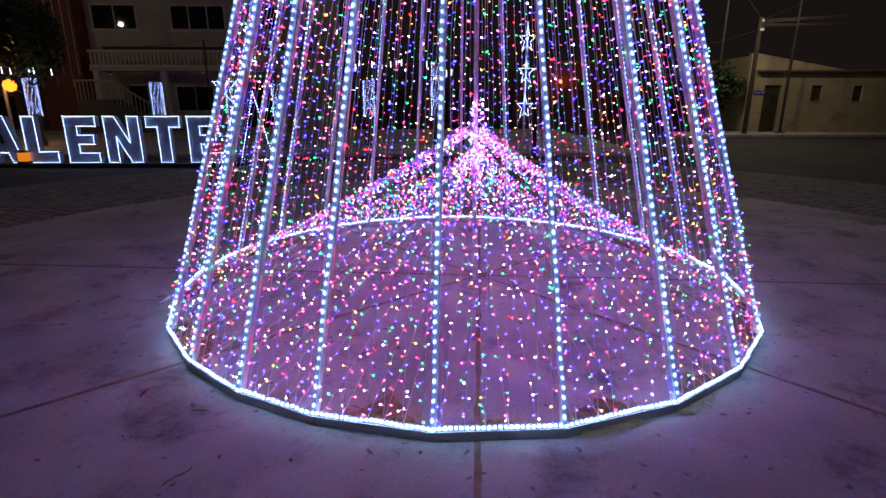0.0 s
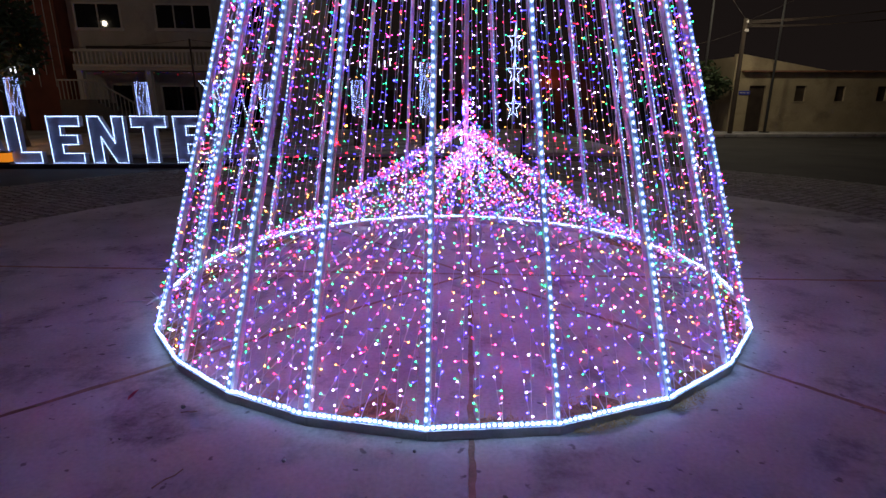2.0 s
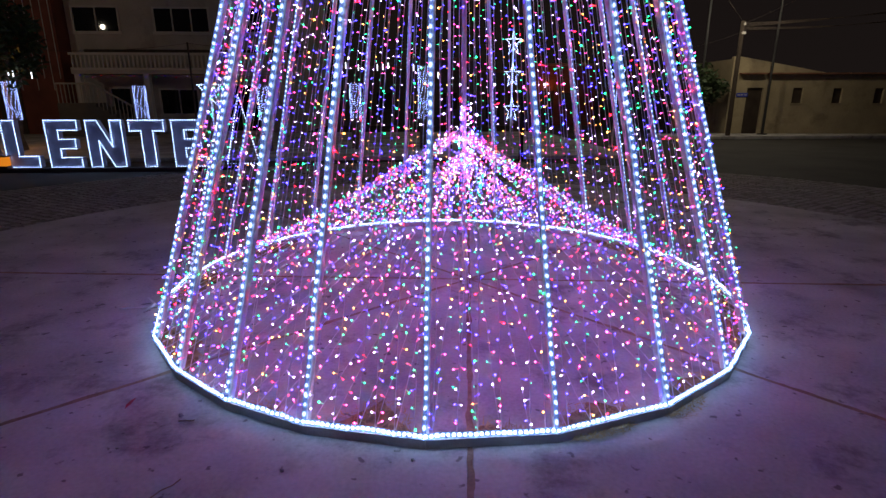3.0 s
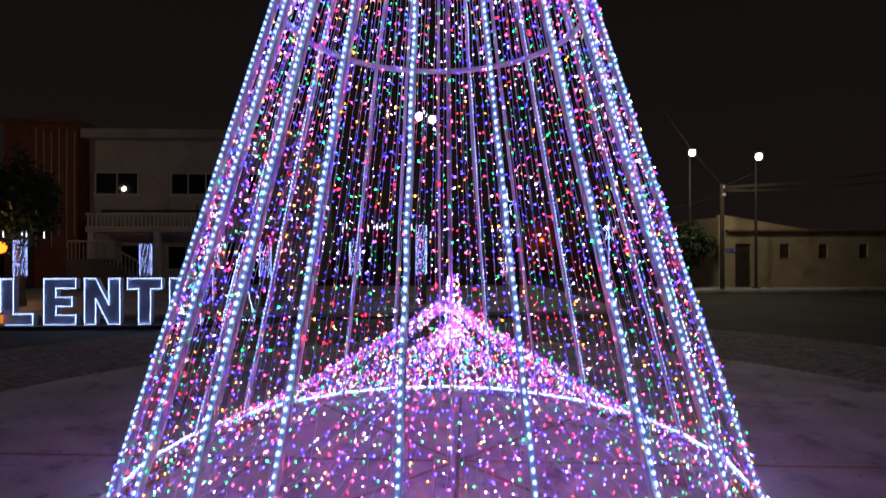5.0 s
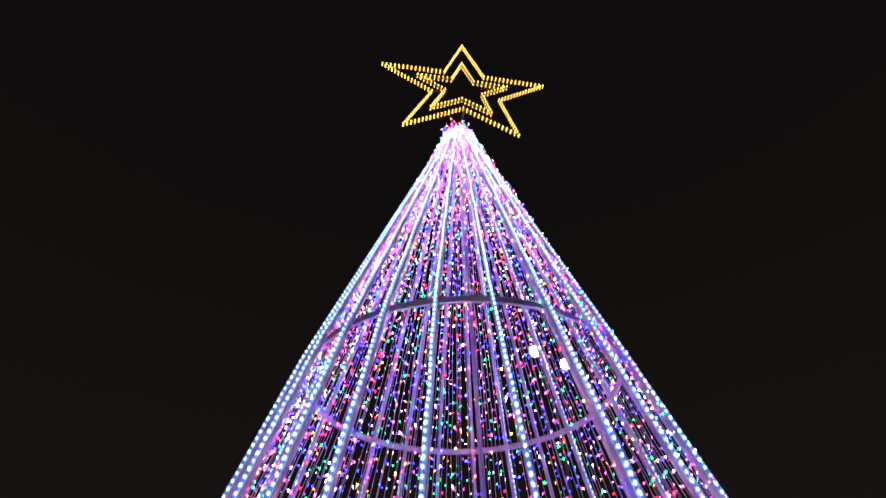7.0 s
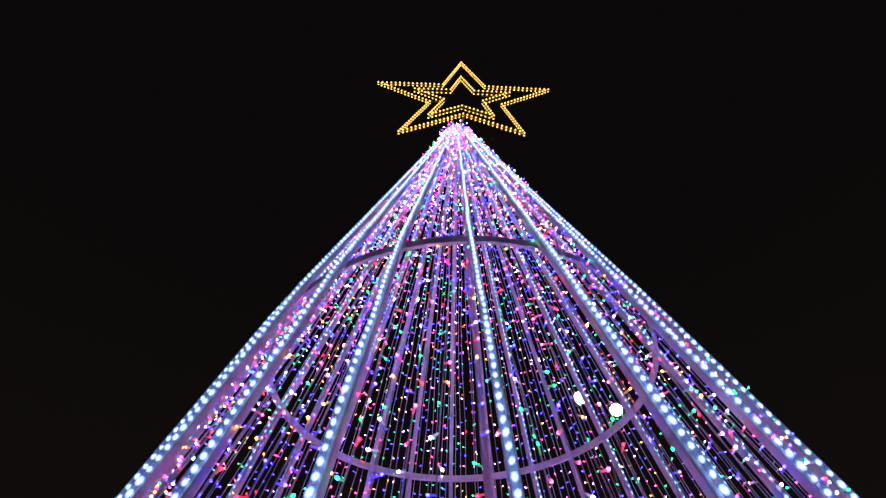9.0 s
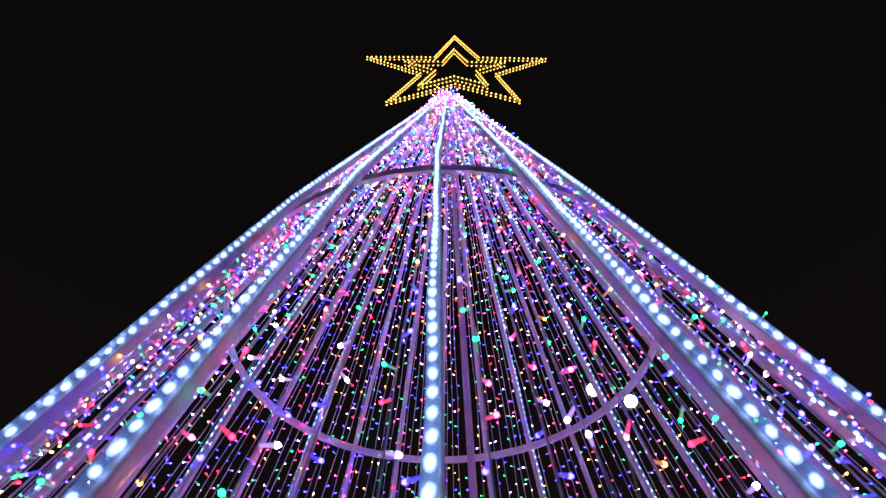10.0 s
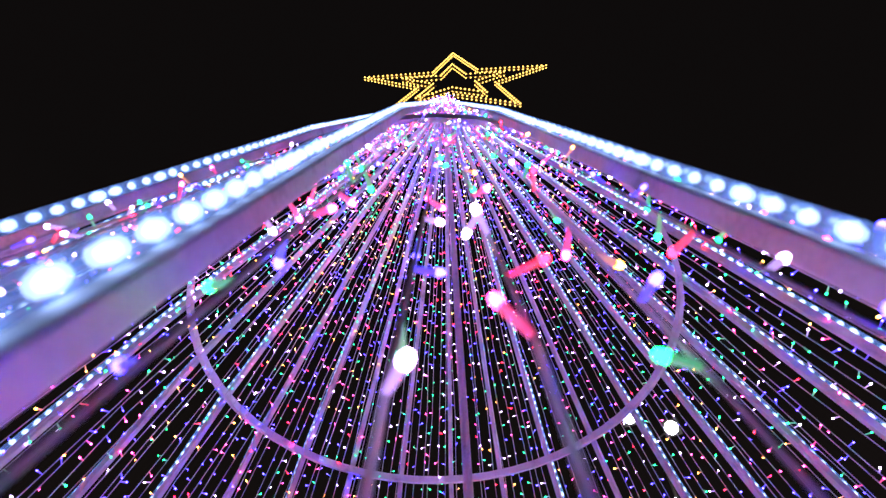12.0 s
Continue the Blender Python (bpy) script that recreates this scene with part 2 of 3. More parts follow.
def solid(name, soup, mats, label, category="", group="", kind="", bevel=0.0):
    ob = part(name, soup, mats, None, "", bevel)
    return tagged(ob, label, category, group, kind)


def along(outline, step, closed=True):
    """Points at even steps along a polyline."""
    out, pts = [], [Vector(p) for p in outline]
    pts = pts + pts[:1] if closed else pts
    for a, b in zip(pts, pts[1:]):
        k = max(1, round((b - a).length / step))
        out += [a.lerp(b, i / k) for i in range(k)]
    return out


def star_outline(r, waist=0.40):
    return [(r * (1 if i % 2 == 0 else waist) * math.sin(i * math.pi / 5), r * (1 if i % 2 == 0 else waist) * math.cos(i * math.pi / 5)) for i in range(10)]


# ---- ground ----
CX, CY = 0.19, 0.14          # where the joints of the round plaza meet
PLAZA = 6.1
s = Soup()
s.add([(-900, -900, -0.06), (900, -900, -0.06), (900, 900, -0.06), (-900, 900, -0.06)], [(0, 1, 2, 3)])
ground = solid("ground", s, ASPHALT, "dark worn asphalt ground around the round plaza", kind="structure")

plaza = thing("plaza_pavement", (0, 0, 0), "round stained concrete plaza divided by radial joints", "pavement", kind="structure")
for k in range(8):
    a0, a1 = radians(-5.7 + 45 * k), radians(39.3 + 45 * k)
    mid = (a0 + a1) / 2
    ox, oy = CX + 0.022 * math.cos(mid), CY + 0.022 * math.sin(mid)
    rim = []
    for i in range(13):
        a = a0 + (a1 - a0) * i / 12
        gap = 0.015 * (1 if i == 0 else -1 if i == 12 else 0)
        rim.append((CX + PLAZA * math.cos(a) - gap * math.sin(a), CY + PLAZA * math.sin(a) + gap * math.cos(a)))
    ring = [(ox, oy)] + rim
    n = len(ring)
    top = 0.0008 * ((k * 3) % 4 - 1.5)
    s = Soup()
    s.add([(x, y, top) for x, y in ring] + [(x, y, -0.06) for x, y in ring],
          [tuple(range(n))] + [(i, n + i, n + (i + 1) % n, (i + 1) % n) for i in range(n)])
    part("slab", s, CONCRETE, plaza, bevel=0.006)

s = Soup()
s.add([(CX + 5.9 * math.cos(i * math.pi / 16), CY + 5.9 * math.sin(i * math.pi / 16), -0.004) for i in range(32)], [tuple(range(32))])
part("joint_filling", s, DIRT, plaza, "brown dirt in the joints")
for k in range(8):
    a = radians(-5.7 + 45 * k)
    d, q = Vector((math.cos(a), math.sin(a), 0)), Vector((-math.sin(a), math.cos(a), 0))
    s, n = Soup(), 220
    verts = []
    for i in range(n + 1):
        r = 0.03 + 5.9 * i / n
        for side in (-1, 1):
            ragged = noise.noise(Vector((r * 5, k * 7.1, side * 3.3))) + 0.6 * noise.noise(Vector((r * 19, k * 7.1, side * 3.3)))
            verts.append(Vector((CX, CY, 0.0032)) + d * r + q * side * max(0.006, 0.012 + 0.015 * ragged))
    s.add(verts, [(2 * i, 2 * i + 2, 2 * i + 3, 2 * i + 1) for i in range(n)])
    part("joint_dirt", s, DIRT, plaza, "ragged brown dirt spilling from a joint")
s = Soup()
rnd = random.Random(5)
r = PLAZA + 0.09
while r < 9.6:
    count = int(2 * math.pi * r / 0.135)
    for i in range(count):
        a = 2 * math.pi * (i + 0.5 * (int(r * 100) % 2)) / count
        x, y = CX + r * math.cos(a) + rnd.uniform(-.012, .012), CY + r * math.sin(a) + rnd.uniform(-.012, .012)
        if y < -1.5 or (y > 8.2 and x < -4):
            continue
        w, d, h = 0.060 + rnd.uniform(-.008, .006), 0.058 + rnd.uniform(-.008, .005), rnd.uniform(-0.017, -0.007)
        m = Matrix.Translation((x, y, 0)) @ Matrix.Rotation(a + rnd.uniform(-.3, .3), 4, "Z")
        t = 0.84
        s.add([m @ Vector(q) for q in ((-w, -d, -.055), (w, -d, -.055), (w, d, -.055), (-w, d, -.055),
                                       (-w * t, -d * t, h), (w * t, -d * t, h), (w * t, d * t, h), (-w * t, d * t, h))],
              [(4, 5, 6, 7), (0, 1, 5, 4), (1, 2, 6, 5), (2, 3, 7, 6), (3, 0, 4, 7)])
    r += 0.13
bed = Soup()
bed.add([(CX + r * math.cos(i * math.pi / 32), CY + r * math.sin(i * math.pi / 32), -0.016) for r in (PLAZA - .02, 9.62) for i in range(64)],
        [(i, 64 + i, 64 + (i + 1) % 64, (i + 1) % 64) for i in range(64)])
solid("cobble_bed", bed, DUST, "grey dusty bed packed between the cobblestones", kind="structure")
solid("cobblestones", s, COBBLE, "uneven grey cobblestone ring paved around the plaza", "paving", kind="stuff")

s = Soup()
s.box((10.2, 17.6, -0.055), (34, 19.4, 0.09), 0, pose(0, 0, 0))
kerb = solid("pavement_kerb", s, CONCRETE, "pale concrete kerb and pavement along the wall", kind="structure", bevel=0.02)
s = Soup()
s.box((-30, 10.6, -0.055), (6, 21.9, 0.05))
solid("pavement", s, CONCRETE, "dim concrete pavement before the houses", kind="structure", bevel=0.02)

# ---- the cone of lights ----
RIBS = 24
R0, Z0 = 2.343, 0.056
RM, ZM, MX, MY = 1.280, 3.662, -0.004, 0.081
RT, ZT, TX, TY = 0.130, 7.209, 0.079, 0.213
TURN = -0.066
SHIFT = {-4: 0.036, -3: 0.022, -2: -0.011, -1: -0.053, 0: -0.049, 1: -0.036, 2: -0.011, 4: 0.006}   # ribs set unevenly by hand


def rib_angle(k):
    return TURN + k * 2 * math.pi / RIBS + SHIFT.get(k, 0)


def on_cone(a, h, out=0.0):
    """A point of the cone at angle a: h is 0 at the ground ring, 1 at the middle ring, 2 at the top."""
    if h <= 1:
        r, z, x, y = R0 + (RM - R0) * h, Z0 + (ZM - Z0) * h, MX * h, MY * h
    else:
        g = h - 1
        r, z, x, y = RM + (RT - RM) * g, ZM + (ZT - ZM) * g, MX + (TX - MX) * g, MY + (TY - MY) * g
    return Vector((x + (r + out) * math.sin(a), y - (r + out) * math.cos(a), z))


tree = thing("christmas_light_tree", (0, 0, 0), "tall cone of white steel ribs covered in coloured fairy lights", "light tree")
angles = [rib_angle(k) for k in range(-12, 12)]

# ground ring: a steel band in straight runs, with a rope light on its upper edge
band, rope = Soup(), Soup()
rnd = random.Random(3)
for i, a in enumerate(angles):
    b = angles[(i + 1) % RIBS]
    p, q = on_cone(a, 0), on_cone(b, 0)
    d = (q - p).normalized()
    out = Vector((d.y, -d.x, 0))
    f = [p + out * 0.012, q + out * 0.012, q - out * 0.012, p - out * 0.012]
    band.add([(v.x, v.y, 0.002) for v in f] + [(v.x, v.y, 0.052) for v in f],
             [(0, 1, 5, 4), (1, 2, 6, 5), (2, 3, 7, 6), (3, 0, 4, 7), (4, 5, 6, 7), (3, 2, 1, 0)])
    line = [p.lerp(q, t / 8) + Vector((0, 0, 0.011 + rnd.uniform(-.002, .005))) + out * rnd.uniform(.005, .012) for t in range(9)]
    rope.tube(line, 0.0150, 8, 0)
    for v in along(line, 0.028, False):
        rope.bead(v + Vector((0, 0, 0.002)), rnd.uniform(.0072, .0090), 1, d, rnd.uniform(1.1, 1.5))
ring = part("base_ring", band, BAND, tree, "grey steel band on the ground")
part("rope_light", rope, [ROPE, ROPEBULB], ring, "cool white rope light along the ground ring")

# one rib and its rope light, repeated round the cone
for k, a in enumerate(angles):
    s, rope = Soup(), Soup()
    tang = Vector((math.cos(a), math.sin(a), 0))
    rows = []
    for h in (0, 0.5, 1, 1.5, 2):
        o, i = on_cone(a, h, -0.012), on_cone(a, h, -0.041)
        rows += [o - tang * 0.014, o + tang * 0.014, i + tang * 0.014, i - tang * 0.014]
    fs = [(3, 2, 1, 0), (16, 17, 18, 19)]
    for j in range(4):
        fs += [(4 * j + c, 4 * j + (c + 1) % 4, 4 * j + 4 + (c + 1) % 4, 4 * j + 4 + c) for c in range(4)]
    s.add(rows, fs)
    rib = part("rib", s, STEEL, tree, bevel=0.004)
    slip = tang * rnd.uniform(-.011, .011)
    line = [on_cone(a, h / 20, 0.0) + slip + tang * (0.003 * math.sin(h * 1.7 + k) + rnd.uniform(-.003, .003)) for h in range(0, 41)]
    rope.tube(line, 0.0112, 10, 0)
    for v in along(line, 0.05, False):
        axis = on_cone(a, 1) - on_cone(a, 0) + tang * rnd.uniform(-1.6, 1.6)
        size, long = rnd.uniform(.0046, .0058), rnd.uniform(1.2, 1.8)
        rope.bead(v, size, 1, axis, long, 8)
        # two nested glowing shells build the diode's halo, fading outwards
        rope.bead(v, size * 1.35, 2, axis, long, 8)
        rope.bead(v, size * 1.75, 2, axis, long, 8)
    part("rope_light", rope, [ROPE, ROPEBULB, LEDHALO], rib)

# middle ring and centre pole
s = Soup()
for i in range(48):
    a, b = 2 * math.pi * i / 48, 2 * math.pi * (i + 1) / 48
    v = []
    for ang in (a, b):
        for o, z in ((-0.046, -.022), (-0.066, -.022), (-0.066, .022), (-0.046, .022)):
            c = on_cone(ang, 1, o)
            v.append((c.x, c.y, ZM + z))
    s.add(v, [(c, (c + 1) % 4, 4 + (c + 1) % 4, 4 + c) for c in range(4)])
part("middle_ring", s, STEEL, tree, "white steel hoop inside the ribs")
s = Soup()
APEX = Vector((0.135, 0.02, 1.33))
s.bar((0.135, 0.02, 0.002), (TX, TY, 7.3), 0.019, 12)
part("centre_pole", s, STEEL, tree, smooth=False)
s = Soup()
s.bar((TX, TY, ZT - 0.06), (TX, TY, ZT + 0.04), RT - 0.01, 20)
part("top_cap", s, STEEL, tree)


# fairy-light strings: a thin wire with a bulb on a short stalk every ten centimetres
def string_meshes(length, seed, step, sag, bow=0.0):
    g = random.Random(seed)
    wire, bulbs = Soup(), Soup()
    n = 16
    pts = [Vector((g.uniform(-sag, sag) * (0 < i < n), g.uniform(-sag, sag) * (0 < i < n) - bow * 4 * i / n * (1 - i / n), length * i / n)) for i in range(n + 1)]
    for a, b in zip(pts, pts[1:]):
        wire.bar(a, b, 0.0021, 4, 0, caps=False)
    z = step * g.uniform(0.3, 0.9)
    while z < length - 0.03:
        i = min(n - 1, int(z / length * n))
        at = pts[i].lerp(pts[i + 1], z / length * n - i)
        ang, tip = g.uniform(0, 2 * math.pi), g.uniform(-0.5, 0.7)
        d = Vector((math.cos(ang), math.sin(ang), tip)).normalized()
        bulbs.candle(at, d, g.uniform(0.013, 0.024), g.uniform(0.0029, 0.0043))
        z += step * g.uniform(0.75, 1.25)
    return wire.mesh("light_string", [WIRE]), bulbs.mesh("led_chain", [STEM, FAIRY])


def hang(pair, a, b, length, turn):
    d = b - a
    m = Matrix.Translation(a) @ d.to_track_quat("Z", "Y").to_matrix().to_4x4() @ Matrix.Rotation(turn, 4, "Z") @ Matrix.Diagonal((1, 1, d.length / length, 1))
    w = part("light_string", pair[0], None, tree)
    w.matrix_basis = m
    tagged(part("led_chain", pair[1], None, w), kind="stuff")


SIDE = [string_meshes(7.3, 20 + i, 0.095, 0.010) for i in range(8)]
FLOORWARD = [string_meshes(2.65, 60 + i, 0.085, 0.006, 0.05) for i in range(8)]
rnd = random.Random(11)
count = 0
for i, a in enumerate(angles):
    p, q = on_cone(a, 0), on_cone(angles[(i + 1) % RIBS], 0)
    p2, q2 = on_cone(a, 2, -0.02), on_cone(angles[(i + 1) % RIBS], 2, -0.02)
    for j in range(6):
        t = (j + 0.5 + rnd.uniform(-.25, .25)) / 6
        mid = a + (angles[(i + 1) % RIBS] - a) * t if i < RIBS - 1 else a + 0.26 * t
        away = Vector((math.sin(mid), -math.cos(mid), 0))
        foot, head = p.lerp(q, t) * 0.995 + Vector((0, 0, 0.01)), p2.lerp(q2, t) + away * rnd.uniform(.015, .05)
        bulge = rnd.choice((0, 0.014, 0.03))
        hang(SIDE[(count * 3) % 8], foot + away * bulge, head, 7.3, rnd.uniform(0, 6.28))
        side = math.sin(mid)                 # one side is tied high, the rest in lower bundles
        tie = APEX + (Vector((-.06, 0, .01)) if side < -.74 else Vector((.04, 0, -.03)) if side > .70 else Vector((0, 0, -.15)))
        tie += Vector((rnd.uniform(-.04, .04), rnd.uniform(-.04, .04), rnd.uniform(-.05, .04)))
        if j < 5:
            hang(FLOORWARD[(count * 5) % 8], foot + Vector((0, 0, .004)), tie, 2.65, rnd.uniform(-.5, .5))
        count += 1

# a knot of spare string tied round the pole
s, w = Soup(), Soup()
for i in range(90):
    a, z = rnd.uniform(0, 6.28), rnd.uniform(-.14, .24)
    r = 0.045 + 0.05 * max(0, 1 - abs(z) / .2) * rnd.random()
    s.bead(APEX + Vector((r * math.cos(a), r * math.sin(a), z)), 0.0062, 0)
for i in range(26):
    a, z = i * 0.9, -.15 + i * 0.013
    w.bar(APEX + Vector((.05 * math.cos(a), .05 * math.sin(a), z)), APEX + Vector((.05 * math.cos(a + .9), .05 * math.sin(a + .9), z + .013)), 0.0025, 4)
knot = part("string_knot", w, WIRE, tree, "bundle of fairy lights tied to the pole")
tagged(part("led_chain", s, FAIRY, knot), kind="stuff")

s, w = Soup(), Soup()
for i in range(150):
    a, z = rnd.uniform(0, 6.28), rnd.uniform(-.30, .07)
    r = RT + 0.02 - z * 0.10 * (z < 0) + rnd.uniform(0, .045)
    d = Vector((math.sin(a), -math.cos(a), rnd.uniform(-.2, .9))).normalized()
    s.candle(Vector((TX + r * math.sin(a), TY - r * math.cos(a), ZT + z)), d, rnd.uniform(.012, .024), rnd.uniform(.003, .0044))
for i in range(40):
    a, b, z = i * .47, i * .47 + .47, ZT - .05 + .002 * i
    w.bar((TX + (RT + .025) * math.sin(a), TY - (RT + .025) * math.cos(a), z), (TX + (RT + .025) * math.sin(b), TY - (RT + .025) * math.cos(b), z + .002), 0.0025, 4)
wrap = part("string_wrap", w, WIRE, tree, "fairy-light string wound round the top")
tagged(part("led_chain", s, [STEM, FAIRY], wrap), kind="stuff")

box = thing("power_box", (0.34, 2.12, 0.002), "small white plastic power box beside the ground ring", "electric box")
s = Soup()
s.box((-0.11, -0.05, 0), (0.11, 0.05, 0.07))
part("case", s, STEEL, box, bevel=0.008)
s = Soup()
s.box((-0.09, -0.04, 0.071), (0.09, 0.04, 0.082))
part("lid", s, STEEL, box, bevel=0.003)
s = Soup()
s.tube([(0.1, 0, 0.02), (0.2, 0.05, 0.006), (0.4, 0.02, 0.006), (0.62, -0.14, 0.006)], 0.005, 6)
part("cable", s, BAND, box)

# ---- star on the top ----
star = thing("star_topper", (0.22, 0.32, 8.43), "golden double star outline studded with warm lights", "star ornament")
star.rotation_euler = (0, 0, radians(11.5))
for name, r, d, dx in (("outer_star", 1.26, 0.009, 0.0), ("inner_star", 0.69, 0.017, -0.03)):
    pts = [(x + dx, z) for x, z in star_outline(r)]
    k = r / 1.26                         # the two lower arms are welded out of true
    pts[6], pts[4], pts[5] = (pts[6][0] - .11 * k, pts[6][1]), (pts[4][0] - .06 * k, pts[4][1] + .08 * k), (pts[5][0] - .05 * k, pts[5][1] + .02 * k)
    s, b = Soup(), Soup()
    s.tube([(x, -d, z) for x, z in pts + pts[:1]], 0.007, 6)
    frame_part = part(name, s, GOLD, star)
    s = Soup()
    s.tube([(x, d, z) for x, z in pts + pts[:1]], 0.007, 6)
    part("rear_rail", s, GOLD, frame_part)
    for x, z in pts:
        s = Soup()
        s.bar((x, -d, z), (x, d, z), 0.009, 6)
        part("spacer", s, GOLD, frame_part)
    for y in (-d, d):
        for v in along([(x, y, z) for x, z in pts], 0.060):
            b.bead(v + Vector((0, math.copysign(0.008, y), 0)), 0.0118, 0, sides=8)
    tagged(part("led_chain", b, GOLDBULB, frame_part), kind="stuff")
s = Soup()
base = Vector((TX, TY, 7.22)) - Vector((0.22, 0.32, 8.43))
base.rotate(Euler((0, 0, -radians(11.5))))
s.bar(base, (-0.03, 0, -0.49), 0.012, 8)
part("strut", s, GOLD, star)
for p, q in (((-0.50, 0, -0.155), (-0.25, 0, -0.09)), ((0.47, 0, 0.155), (0.23, 0, 0.09))):
    s = Soup()
    s.bar(p, q, 0.008, 6)
    part("brace", s, GOLD, star)

# ---- the illuminated letters ----
def letter_shape(ch):
    """Outline of a heavy block letter, one unit high, in x and z; and its hole, if it has one."""
    if ch == "L":
        return [(0, 0), (0.68, 0), (0.68, 0.24), (0.27, 0.24), (0.27, 1), (0, 1)]
    if ch == "E":
        return [(0, 0), (0.68, 0), (0.68, 0.21), (0.26, 0.21), (0.26, 0.40), (0.60, 0.40), (0.60, 0.60), (0.26, 0.60), (0.26, 0.79), (0.68, 0.79), (0.68, 1), (0, 1)]
    if ch == "N":
        return [(0, 0), (0.24, 0), (0.24, 0.56), (0.52, 0), (0.76, 0), (0.76, 1), (0.52, 1), (0.52, 0.44), (0.24, 1), (0, 1)]
    if ch == "T":
        return [(0.24, 0), (0.50, 0), (0.50, 0.77), (0.74, 0.77), (0.74, 1), (0, 1), (0, 0.77), (0.24, 0.77)]
    return [(0, 0), (0.24, 0), (0.31, 0.22), (0.51, 0.22), (0.58, 0), (0.82, 0), (0.53, 1), (0.29, 1)]


LETTER_Y, LETTER_H = 8.69, 1.08
for ch, x in (("A", -10.78), ("L", -9.80), ("E", -8.83), ("N", -7.91), ("T", -6.93), ("E", -5.96)):
    sign = thing("sign_letter", (x, LETTER_Y, 0.04), "large pale blue block letter %s outlined with cool white lights" % ch, "letter", "letters of the town sign")
    pts = [(px * 1.06, pz * LETTER_H) for px, pz in letter_shape(ch)]
    s, b = Soup(), Soup()
    s.prism(pts, 0.16)
    body = part("body", s, SIGN, sign, bevel=0.008)
    s = Soup()
    s.tube([(px, -0.012, pz) for px, pz in pts + pts[:1]], 0.010, 6)
    for v in along([(px, -0.024, pz) for px, pz in pts], 0.056):
        b.bead(v, 0.0105, 0, (0, 1, 0))
    edge = part("light_rail", s, BAND, sign, "grey rail around the letter's edge")
    tagged(part("led_chain", b, SIGNBULB, edge), kind="stuff")
    if ch == "A":
        hole = [(0.36, 0.42), (0.46, 0.42), (0.41, 0.66)]
        s = Soup()
        s.prism([(px * 1.06, pz * LETTER_H) for px, pz in hole], 0.004)
        panel = part("counter", s, DARKWOOD, sign, "dark triangle in the middle of the letter")
        panel.location = (0, -0.006, 0)
box = thing("lantern_box", (-9.82, 8.56, 0.04), "small glowing orange box standing before the letters", "lantern")
s = Soup()
s.box((-0.11, -0.09, 0), (0.11, 0.09, 0.05))
part("base", s, DARKWOOD, box)
s = Soup()
s.box((-0.12, -0.10, 0.26), (0.12, 0.10, 0.29))
part("lid", s, DARKWOOD, box)
s = Soup()
s.box((-0.095, -0.08, 0.052), (0.095, 0.08, 0.258))
part("lit_pane", s, glow("orange_pane", (1.0, 0.30, 0.02), 0.7), box)
s = Soup()
s.box((-11.6, 8.45, -0.05), (-4.6, 9.25, 0.04))
solid("sign_plinth", s, ASPHALT, "low dark plinth under the illuminated letters", "plinth", bevel=0.015)


# ---- trees with wrapped trunks and hanging light tubes ----
def leafy_crown(seed, radius, height, count, size):
    g = random.Random(seed)
    s = Soup()
    for i in range(count):
        u = Vector((g.gauss(0, 1), g.gauss(0, 1), g.gauss(0, 0.8))).normalized()
        d = (0.45 + 0.55 * g.random() ** 0.5) * (1 + 0.25 * math.sin(5 * u.x + seed) * math.cos(4 * u.y))
        at = Vector((u.x * radius * d, u.y * radius * d, u.z * height * d))
        q = Euler((g.uniform(-1, 1), g.uniform(-1, 1), g.uniform(0, 6.28)))
        w, l = size * g.uniform(.35, .6), size * g.uniform(.8, 1.5)
        p = [Vector((0, -l, 0)), Vector((w, 0, l * .15)), Vector((0, l, -l * .1)), Vector((-w, 0, l * .15))]
        for v in p:
            v.rotate(q)
        s.add([at + v for v in p], [(0, 1, 2), (0, 2, 3)])
    return s


def wrapped_tree(x, y, seed, radius, top, wrap_top, leafy):
    t = thing("tree", (x, y, 0.05), "dark leafy tree with its trunk wrapped in blue-white lights" if leafy else "bare pruned tree trunk wrapped in blue-white lights", "tree", "trees with wrapped trunks")
    g = random.Random(seed)
    trunk, b = Soup(), Soup()
    pts = [Vector((g.uniform(-.03, .03), g.uniform(-.03, .03), wrap_top * i / 5)) for i in range(6)]
    for i in range(5):
        trunk.bar(pts[i], pts[i + 1], 0.155 - 0.008 * i, 10, 0, 0.155 - 0.008 * (i + 1))
    for i in range(5 if leafy else 0):
        a = 1.26 * i + seed
        trunk.bar(pts[-1], pts[-1] + Vector((math.cos(a) * .6, math.sin(a) * .6, top - wrap_top)), 0.07, 6, 0, 0.025)
    part("trunk", trunk, BARK, t)
    for i in range(13):
        a, z = 2 * math.pi * i / 13, 0.92 + g.uniform(0, .1)
        while z < wrap_top:
            b.bead((0.175 * math.cos(a + .22 * math.sin(z * 9 + i)), 0.175 * math.sin(a + .22 * math.sin(z * 9 + i)), z), g.uniform(.007, .012), 0)
            z += g.uniform(.03, .075)
    tagged(part("led_chain", b, BLUEBULB, t, "blue-white lights wound down the trunk"), kind="stuff")
    if leafy:
        crown = part("crown", leafy_crown(seed, radius, (top - wrap_top) * .75, 1600, .13), LEAF, t)
        crown.location = (0, 0, wrap_top + (top - wrap_top) * .62)
    return t


for i, (x, y, top, wrap) in enumerate(((-12.42, 13, 4.0, 2.05), (-8.72, 13.2, 3.4, 1.95), (-2.08, 13, 3.6, 2.0), (0.06, 13, 3.7, 2.55), (-4.75, 12.4, 3.4, 1.9))):
    wrapped_tree(x, y, i + 2, 0.95, top, wrap, i == 0)

